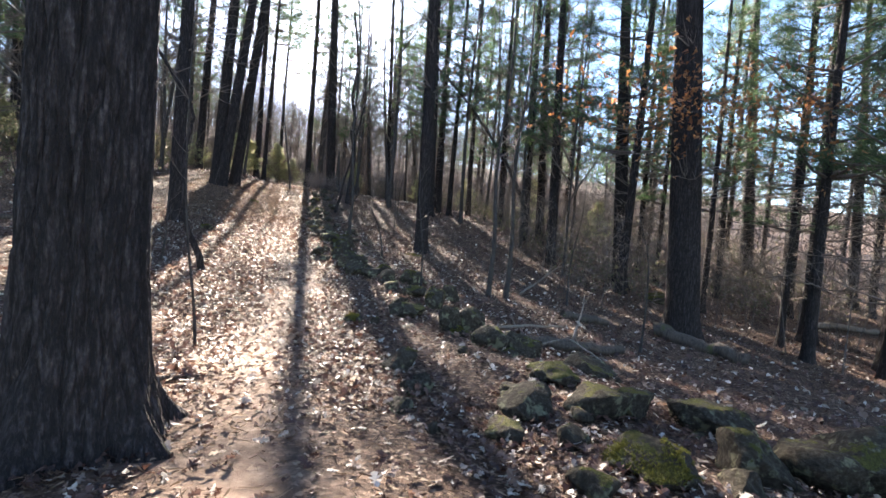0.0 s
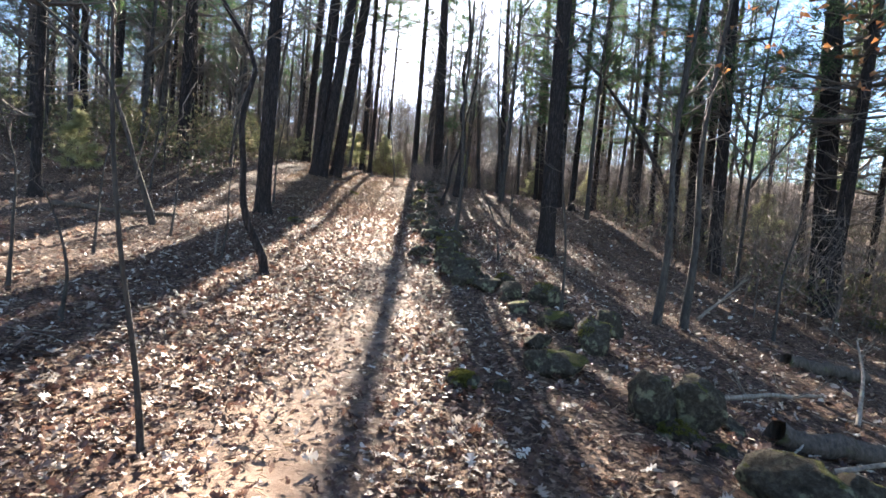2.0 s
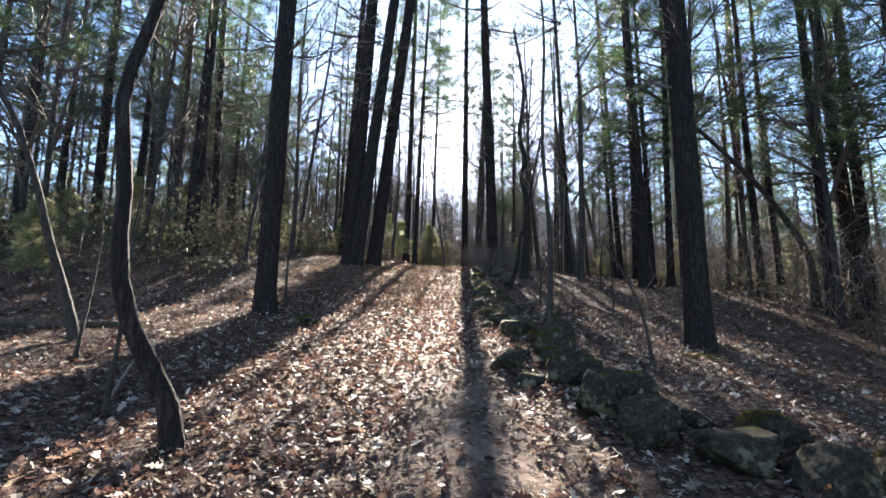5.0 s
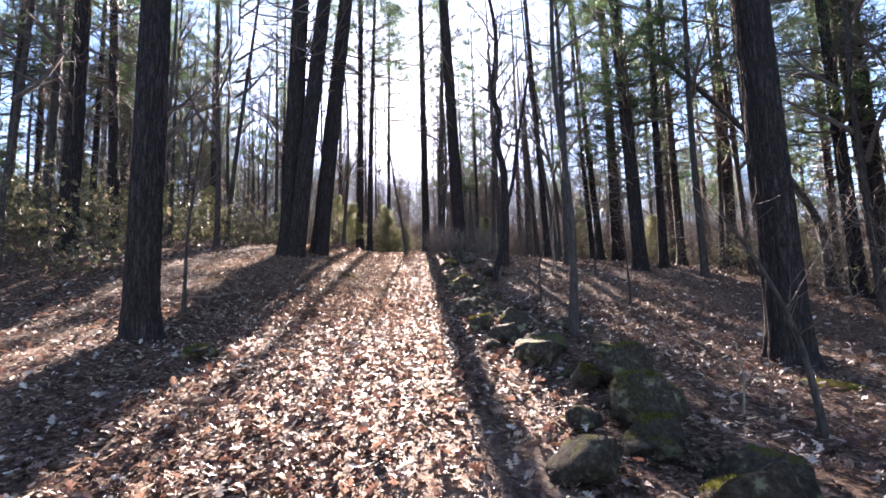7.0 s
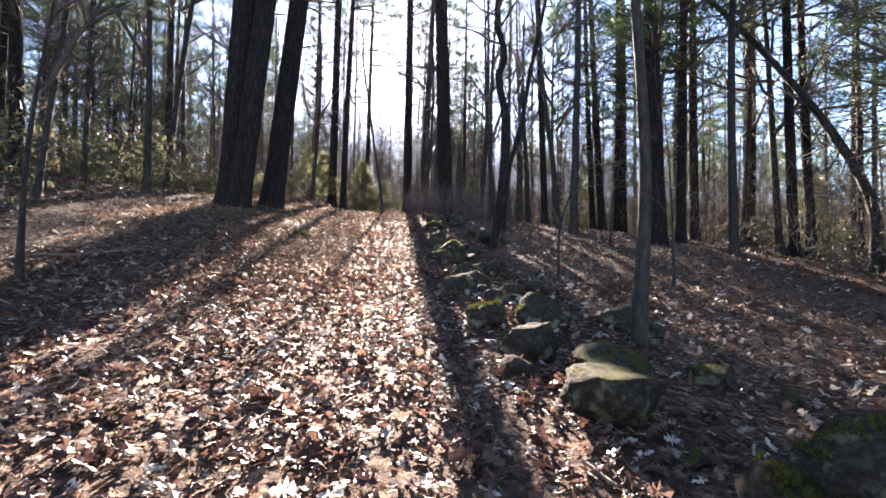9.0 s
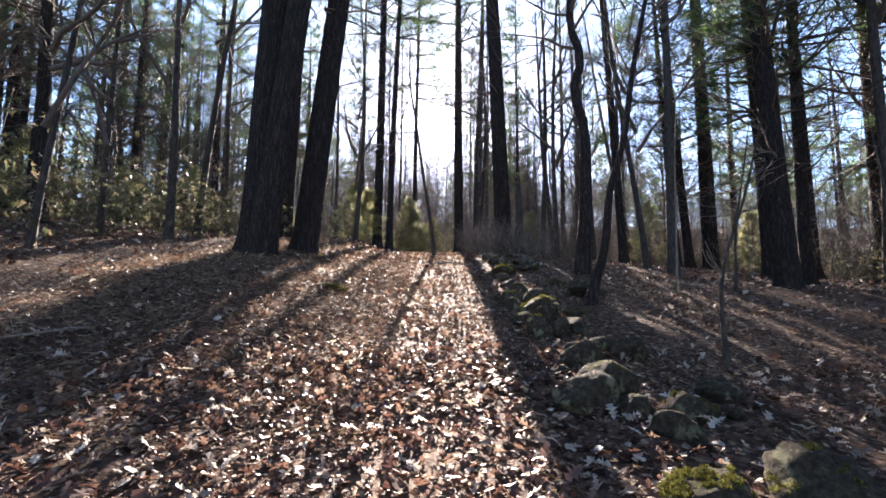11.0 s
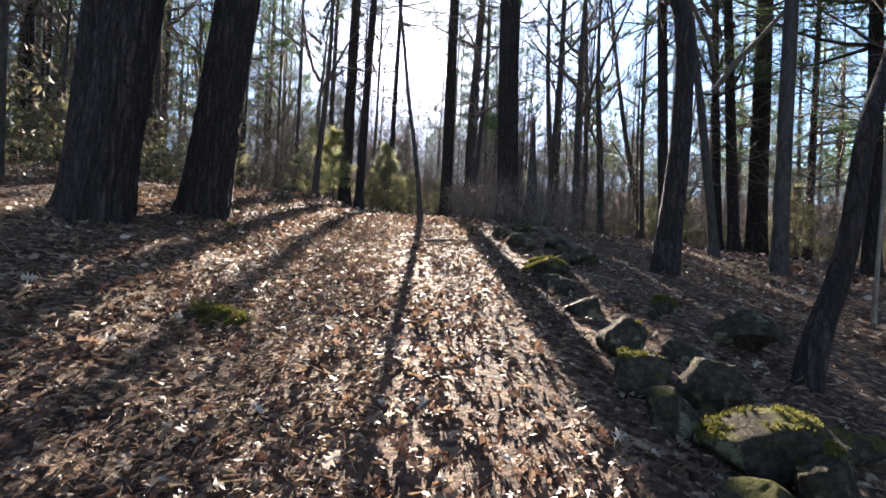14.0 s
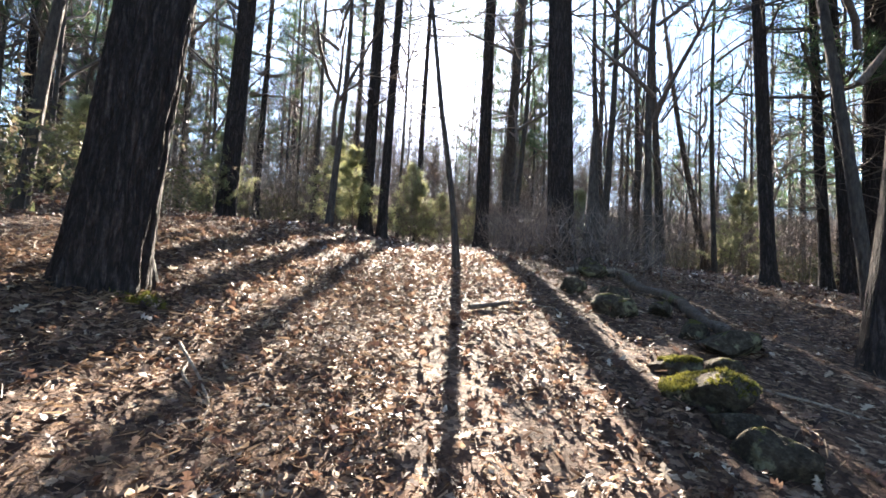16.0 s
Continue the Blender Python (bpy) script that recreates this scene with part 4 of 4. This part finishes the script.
fallen("fallen_stick", [(-7.6, 11.5, 0.02), (-8.0, 12.0, 0.2), (-8.3, 12.4, 0.35)], 0.02, 0.008, "bare stick poking from the leaves", "stick", DEAD_WOOD)
fallen("fallen_twig", [(-4.98, 16.29, 0.02), (-4.8, 16.05, 0.04), (-4.67, 15.83, 0.02)], 0.01, 0.006, "thin twig in the leaves", "stick", DEAD_WOOD, twigs=2, twig_len=0.2)
fallen("pale_stick", [(-2.98, 15.95, 0.0), (-2.95, 15.98, 0.3), (-2.98, 16.0, 0.6)], 0.012, 0.007, "pale thin stick standing in the leaves", "stick", DEAD_WOOD)
fallen("fallen_log", [(-13.5, 12.6, 0.06), (-12.2, 13.4, 0.06), (-11.4, 14.4, 0.05)], 0.08, 0.06, "dark fallen log on the bank", "log", MOSSY_WOOD)
fallen("fallen_branch", [(-11.6, 17.3, 0.05), (-11.0, 18.2, 0.25), (-10.4, 19.2, 0.1)], 0.02, 0.008, "bare fallen branch on the bank", "branch", DEAD_WOOD, twigs=4)
for i in range(60):
    u, v_ = RNG.uniform(1, 32), RNG.choice([-1, 1]) * RNG.uniform(0.7, 6.5)
    x, y = from_trail(u, v_)
    a, ln = RNG.random() * 6.283, RNG.uniform(0.25, 0.9)
    fallen("fallen_twig", [(x, y, 0.012), (x + ln * 0.5 * math.cos(a), y + ln * 0.5 * math.sin(a), 0.03), (x + ln * math.cos(a + 0.3), y + ln * math.sin(a + 0.3), 0.012)], RNG.uniform(0.006, 0.014), 0.004, "dry twig lying in the leaves", "stick", DEAD_WOOD)


# ---- young pines and shrubs ----
def young_pine_meshes(name, tall):
    wood, centres, aims = [tube([(0, 0, -0.1), (0.02, 0, tall * 0.5), (0, 0.02, tall)], [0.03, 0.02, 0.006], 6)], [], []
    for z in np.arange(0.35, tall, 0.3):
        ln = (tall - z) * 0.42 + 0.15
        for b in range(6):
            a = RNG.random() * 6.283
            d = np.array([math.cos(a), math.sin(a), 0.35])
            tip = np.array([0, 0, z]) + d * ln * RNG.uniform(0.7, 1.1)
            wood.append(tube([(0, 0, z), tip * 0.5 + np.array([0, 0, z * 0.5 - 0.02]), tip], [0.012, 0.008, 0.004], 3, cap=False))
            for i in range(7):
                s = RNG.uniform(0.25, 1.0)
                centres.append(np.array([0, 0, z]) * (1 - s) + tip * s + RNG.normal(0, 0.05, 3))
                aims.append(d)
    v, f = joined(wood)
    nv_, nf = tufts(np.array(centres), np.array(aims), 26, 0.17, 0.017)
    return raw_mesh(name + "_stem", v, f, TWIG_BARK), raw_mesh(name + "_needles", nv_, nf, YOUNG_NEEDLES, flat=True)


YOUNG = [young_pine_meshes("young_pine", t) for t in (3.4, 2.2, 1.5)]


def young_pine(x, y, k, scale=1.0):
    root = thing("young_pine", at(x, y), "young pine with light yellow-green needles", "pine sapling", "young pines")
    m = Matrix.Rotation(RNG.random() * 6.283, 4, "Z") @ Matrix.Scale(scale, 4)
    part("stem", YOUNG[k][0], root, "", m)
    part("needles", YOUNG[k][1], root, "soft yellow-green needles", m)
    return root


for x, y, k, s in ((-16.6, 41.4, 0, 1.0), (-16.2, 41.0, 1, 1.15), (-15.7, 42.6, 1, 1.0), (-16.5, 15.5, 1, 0.9), (-20.5, 27, 0, 0.8), (-21.5, 19, 0, 0.8), (-23, 22.5, 0, 1.1), (-19.0, 33, 0, 1.0), (-22, 31, 0, 1.1), (-16.2, 35.5, 1, 1.1), (-24.5, 26.5, 0, 1.2), (-9.6, 41.0, 1, 1.1), (-3.6, 42.5, 0, 1.0), (0.5, 40.5, 1, 1.2), (-18.7, 38.5, 0, 1.0), (-14.2, 43.5, 1, 1.0), (5.5, 36.5, 0, 1.0), (-21.3, 15.2, 0, 0.9), (9.5, 33.0, 1, 1.2), (-25, 18, 0, 1.2)):
    young_pine(x, y, k, s * (0.72 if x < -16.7 and y < 38 else 1.0))


def shrubs(name, n, spot, tall, mat, label):
    """Low leafy brush, one mesh: loose clouds of small leaves on thin stems."""
    x, y = spot(n)
    h = RNG.uniform(*tall, len(x))
    c, a = [], []
    for xx, yy, hh, zz in zip(x, y, h, height(x, y)):
        m = int(14 + hh * 16)
        p = RNG.normal(0, 1, (m, 3)) * np.array([0.38, 0.38, 0.28]) * hh + np.array([xx, yy, zz + hh * 0.55])
        p[:, 2] = np.maximum(p[:, 2], zz + 0.08)
        c.append(p)
        a.append(RNG.normal(0, 1, (m, 3)))
    v, f = tufts(np.concatenate(c), np.concatenate(a), 5, 0.13, 0.06)
    return tagged(new(name, raw_mesh(name, v, f, mat, flat=True)), kind="stuff", label=label, category="shrubs")


def bank_spots(n):
    u, v = RNG.uniform(22, 62, n), RNG.uniform(-30, -6.5, n)
    return from_trail(u, v)


def behind_crest(n):
    u, v = RNG.uniform(44, 72, n), RNG.uniform(-14, 34, n)
    return from_trail(u, v)


shrubs("understory_shrubs", 520, bank_spots, (0.8, 2.4), SHRUB_LEAVES, "dull green shrubs under the trees")
def low_ground(n):
    return from_trail(RNG.uniform(16, 52, n), RNG.uniform(12, 34, n))


shrubs("understory_shrubs", 260, low_ground, (0.5, 1.8), SHRUB_LEAVES, "dull green and brown shrubs on the low ground")
shrubs("understory_shrubs", 330, behind_crest, (0.7, 1.9), SHRUB_LEAVES, "dull green and brown shrubs beyond the crest")

# ---- the woods around: copies of a few trees ----
PINE_LABEL, BARE_LABEL = "tall dark pine with a sparse needled crown", "leafless grey tree deep in the woods"
PINE_TREES = [pine_tree(*from_trail(u, v), d, (l, 0.0), PINE_LABEL, k, group="pines of the wood") for k, (u, v, d, l) in enumerate(((34, 22, 0.42, 0.02), (38, -17, 0.38, -0.01), (30, 27, 0.5, 0.0), (44, 18, 0.3, 0.015)))]
BARE_TREES = [bare_tree(*from_trail(u, v), d, (l, 0.01), BARE_LABEL, k, group="bare trees of the wood") for k, (u, v, d, l) in enumerate(((44, -9, 0.2, 0.03), (48, 5, 0.17, -0.03), (52, -3, 0.22, 0.02), (42, 13, 0.14, 0.05)))]
taken = [along(x, y) for x, y, *_ in BIG_PINES] + [along(x, y) for x, y, *_ in BARE] + [(16.0, -5.4), (12.4, -1.8), (24.4, 2.4)]


def free_spot(u0, u1, v0, v1, gap, keep_off):
    for _ in range(60):
        u, v = RNG.uniform(u0, u1), RNG.uniform(v0, v1)
        if not keep_off(u, v) and all((u - a) ** 2 + (v - b) ** 2 > gap * gap for a, b in taken):
            taken.append((u, v))
            return u, v
    return None


def pines_clear(u, v):
    return (abs(v) < 6 + 0.04 * u) or (u < 24 and abs(v) < 11) or (u > 26 and -8 < v - 0.04 * (u - 26) < 7)


def bare_clear(u, v):
    return (-4.5 < v < 2.5) or (u < 62 and -7.5 < v < 6) or (u < 33 and abs(v) < 8) or (u < 24 and abs(v) < 12)


# pines at u -36 to -6 stay unseen, added to hold back sky light
for region, n, kinds, clear in (((26, 80, -42, -10), 36, PINE_TREES, pines_clear), ((26, 80, 9, 46), 22, PINE_TREES, pines_clear), ((-30, 22, -40, -13), 20, PINE_TREES, pines_clear), ((-20, 26, 17, 48), 24, PINE_TREES, pines_clear),
                                ((42, 88, -24, 30), 80, BARE_TREES, bare_clear), ((18, 60, -32, -8), 34, BARE_TREES, bare_clear), ((16, 60, 9, 38), 20, BARE_TREES, bare_clear), ((4, 32, 13, 36), 15, PINE_TREES, pines_clear),
                                ((-6, 30, 12.5, 18), 5, PINE_TREES, lambda u, v: False), ((-6, 34, -18, -11.5), 7, PINE_TREES, lambda u, v: False), ((-36, -6, -14, 14), 18, PINE_TREES, lambda u, v: False), ((27, 62, -30, -10.5), 24, PINE_TREES, lambda u, v: False), ((4, 26, 18, 28), 9, PINE_TREES, lambda u, v: False),
                                ((40, 62, -10.5, -5.5), 11, BARE_TREES, lambda u, v: False), ((41, 62, 6, 10), 7, BARE_TREES, lambda u, v: False)):
    for _ in range(n):
        s = free_spot(*region, 1.3, clear)
        if s:
            x, y = from_trail(*s)
            g = RNG.uniform(0.8, 1.15)
            copy_thing(kinds[RNG.integers(0, 4)], Matrix.Translation(at(x, y)) @ Matrix.Rotation(RNG.random() * 6.283, 4, "Z") @ Matrix.Diagonal((g * RNG.uniform(0.8, 1.1), g * RNG.uniform(0.8, 1.1), g, 1)))


for u, v_ in ((55, 4.8), (58, 6.4), (65, 4.4), (47, 5.8), (57, -5.6), (63, -6.6), (46, -8.4)):
    x, y = from_trail(u, v_)
    g = RNG.uniform(0.85, 1.1)
    copy_thing(PINE_TREES[RNG.integers(0, 4)], Matrix.Translation(at(x, y)) @ Matrix.Rotation(RNG.random() * 6.283, 4, "Z") @ Matrix.Diagonal((g * 0.85, g * 0.85, g, 1)))


for i in range(15):
    x, y = from_trail(RNG.uniform(64, 96), RNG.uniform(-4.5, 2.5))
    g = RNG.uniform(0.75, 1.05)
    copy_thing(BARE_TREES[RNG.integers(0, 4)], Matrix.Translation(at(x, y)) @ Matrix.Rotation(RNG.random() * 6.283, 4, "Z") @ Matrix.Diagonal((g * 0.65, g * 0.65, g, 1)))


# tall slender leafless trees that reach up beside the sun
for _ in range(10):
    s = free_spot(50, 66, -5.0, 4.8, 1.4, lambda u, v: -1.2 < v < 2.2)
    if s:
        x, y = from_trail(*s)
        g = RNG.uniform(1.15, 1.35)
        copy_thing(BARE_TREES[RNG.integers(0, 4)], Matrix.Translation(at(x, y)) @ Matrix.Rotation(RNG.random() * 6.283, 4, "Z") @ Matrix.Diagonal((g * 0.65, g * 0.65, g, 1)))

# smaller trees on the rising ground straight ahead
for kinds, n, u_span, v_span, size in ((PINE_TREES, 16, (60, 92), (-9, 16), (0.38, 0.52)), (BARE_TREES, 48, (56, 96), (-16, 18), (0.55, 0.85))):
    for _ in range(n):
        s = free_spot(*u_span, *v_span, 1.0, lambda u, v: False)
        if s:
            x, y = from_trail(*s)
            g = RNG.uniform(*size)
            copy_thing(kinds[RNG.integers(0, 4)], Matrix.Translation(at(x, y)) @ Matrix.Rotation(RNG.random() * 6.283, 4, "Z") @ Matrix.Diagonal((g * 0.9, g * 0.9, g, 1)))


# ---- far woods and brush, past counting ----
def brush(name, n, u_span, v_span, tall, thick, label, keep):
    pieces = []
    while len(pieces) < n:
        u, v = RNG.uniform(*u_span), RNG.uniform(*v_span)
        if not keep(u, v):
            continue
        x, y = from_trail(u, v)
        z, h = float(height(x, y)), RNG.uniform(*tall)
        w = RNG.normal(0, 0.05 * h, 4)
        pieces.append(tube([(x, y, z - 0.1), (x + w[0], y + w[1], z + h * 0.5), (x + w[2], y + w[3], z + h)], [thick * h, thick * h * 0.6, thick * h * 0.15], 3, cap=False))
        for _ in range(4):
            s, a = RNG.uniform(0.3, 0.9), RNG.random() * 6.283
            b = np.array([x + w[0] * s, y + w[1] * s, z + h * s])
            ln = h * RNG.uniform(0.12, 0.3)
            pieces.append(tube([b, b + np.array([math.cos(a), math.sin(a), 0.9]) * ln * 0.7], [thick * h * 0.35, thick * h * 0.1], 3, cap=False))
    v, f = joined(pieces)
    return tagged(new(name, raw_mesh(name, v, f, VEILED_BRUSH_BARK)), kind="stuff", label=label, category="brush")


brush("undergrowth", 4200, (38, 80), (-40, 45), (1.0, 4.5), 0.007, "grey leafless undergrowth beyond the crest", lambda u, v: u > 50 or not -3.5 < v < 1.5)
brush("undergrowth", 2800, (22, 60), (-36, -8.5), (0.8, 4.5), 0.0065, "grey leafless undergrowth on the bank", lambda u, v: True)
brush("undergrowth", 2800, (-10, 60), (14, 60), (1.0, 4.5), 0.0065, "grey leafless undergrowth on the low ground", lambda u, v: True)
brush("undergrowth", 1500, (12, 46), (10, 26), (0.6, 3.2), 0.007, "grey leafless saplings and brush on the low ground", lambda u, v: True)
brush("far_woods", 1600, (-60, 80), (45, 140), (7, 16), 0.008, "grey distant leafless woods on the low ground", lambda u, v: True)
brush("far_woods", 1400, (-60, 80), (-130, -38), (7, 16), 0.008, "grey distant leafless woods behind the bank", lambda u, v: True)
brush("far_woods", 4200, (97, 200), (-120, 120), (7, 16), 0.008, "grey distant leafless woods on the rising ground", lambda u, v: True)


def far_needles(n):
    """Dark crowns of distant pines, one mesh."""
    c, a = [], []
    for _ in range(n):
        u, v = RNG.uniform(-50, 150), RNG.uniform(-110, 110)
        if abs(v) < (46 if u < 78 else 24 if u < 100 else 10):
            continue
        x, y = from_trail(u, v)
        z, h = float(height(x, y)), RNG.uniform(13, 22)
        m = 60
        s = RNG.random(m)
        rad = (1 - s) * 2.6 + 0.4
        an = RNG.random(m) * 6.283
        rr = rad * np.sqrt(RNG.random(m))
        c.append(np.stack([x + rr * np.cos(an), y + rr * np.sin(an), z + h * (0.35 + 0.65 * s)], -1))
        a.append(np.stack([np.cos(an), np.sin(an), np.full(m, 0.3)], -1))
    v, f = tufts(np.concatenate(c), np.concatenate(a), 8, 1.0, 0.16)
    return tagged(new("far_woods", raw_mesh("far_woods", v, f, NEEDLES, flat=True)), kind="stuff", label="dark needled crowns of distant pines", category="woods")


brush("crest_brush", 160, (31, 42), (3.6, 8.5), (0.3, 1.0), 0.008, "low grey leafless brush behind the crest", lambda u, v: True)
brush("crest_brush", 380, (31, 42), (1.4, 3.8), (0.5, 1.9), 0.007, "tangled grey leafless brush on the crest beside the trail", lambda u, v: v > 1.7 + 0.5 * math.sin(u * 1.3))
brush("crest_brush", 260, (30, 41), (-8.5, -3.2), (0.4, 1.5), 0.008, "tangled grey leafless brush behind the clump of pines", lambda u, v: True)

far_needles(300)

TWIG_HAZE = foliage("bare_twigs", [(0.0, (0.09, 0.07, 0.058)), (0.6, (0.18, 0.14, 0.115)), (1.0, (0.27, 0.215, 0.175))], 0.0, 0.8, 0.2)


def twig_haze(n, u_span, v_span, up, size, width, label):
    """Fine bare twigs of many crowns, past counting."""
    u, v = RNG.uniform(*u_span, n), RNG.uniform(*v_span, n)
    x, y = from_trail(u, v)
    p = np.stack([x, y, height(x, y) + RNG.uniform(*up, n)], -1)
    v3, f3 = tufts(p, np.stack([RNG.normal(0, 0.5, n), RNG.normal(0, 0.5, n), np.full(n, 1.0)], -1), 3, size, width)
    return tagged(new("bare_twigs", raw_mesh("bare_twigs", v3, f3, TWIG_HAZE, flat=True)), kind="stuff", label=label, category="woods")


twig_haze(26000, (92, 200), (-130, 130), (0.5, 11), 2.2, 0.06, "bare twigs of the distant woods")
twig_haze(14000, (40, 80), (-34, 40), (0.3, 4), 1.0, 0.024, "bare twigs of the brush beyond the crest")
twig_haze(15000, (42, 66), (-13, 16), (0.1, 2.6), 0.7, 0.02, "dense low twigs of the brush behind the crest")
twig_haze(9000, (50, 80), (-18, 22), (3, 10), 1.3, 0.022, "fine bare twigs of the treetops beyond the crest")
twig_haze(9000, (14, 46), (10.5, 30), (0.2, 3), 0.8, 0.018, "fine twigs of the brush on the low ground")
twig_haze(5000, (-40, 70), (42, 100), (0.5, 9), 1.8, 0.045, "bare twigs of the woods on the low ground")
twig_haze(4000, (-40, 70), (-100, -36), (0.5, 9), 1.8, 0.045, "bare twigs of the woods behind the bank")

twig_haze(1500, (31.5, 40), (1.3, 4.2), (0.05, 1.0), 0.5, 0.014, "dense tangle of dead twigs on the crest beside the trail")

# withered leaves that still hang on the massive pine's neighbour twigs
c = np.array([7.0, 13.2, 0.0]) + RNG.normal(0, 1, (900, 3)) * np.array([2.2, 1.0, 0.75]) + np.array([0, 0, 5.2])
v, f = tufts(c, RNG.normal(0, 1, (900, 3)) + np.array([0, 0, -0.6]), 2, 0.13, 0.09)
tagged(new("withered_leaves", raw_mesh("withered_leaves", v, f, WITHERED, flat=True)), kind="stuff", label="withered orange oak leaves hanging on thin twigs", category="leaves")


def moss_patch(x, y, wide, label):
    """A low ragged pad of moss on the ground."""
    n = 520
    r, a = wide * np.sqrt(RNG.random(n)), RNG.random(n) * 6.283
    px, py = x + r * np.cos(a) * (1 + 0.3 * np.sin(3 * a)), y + 0.7 * r * np.sin(a)
    c = np.stack([px, py, height(px, py) + 0.03 * (1 - r / wide) + 0.01], -1)
    v, f = tufts(c, np.tile([0.0, 0.0, 1.0], (n, 1)), 7, 0.035, 0.01)
    return tagged(new("moss_patch", raw_mesh("moss_patch", v, f, MOSS, flat=True)), kind="stuff", label=label, category="moss")


moss_patch(-11.8, 24.72, 0.2, "green moss pad at the foot of a pine")
moss_patch(-10.12, 22.68, 0.22, "dull green moss pad among the leaves")
moss_patch(-1.62, 17.55, 0.3, "green moss pad on the roots of a pine")
moss_patch(0.9, 7.1, 0.3, "green moss pad beside the stones")
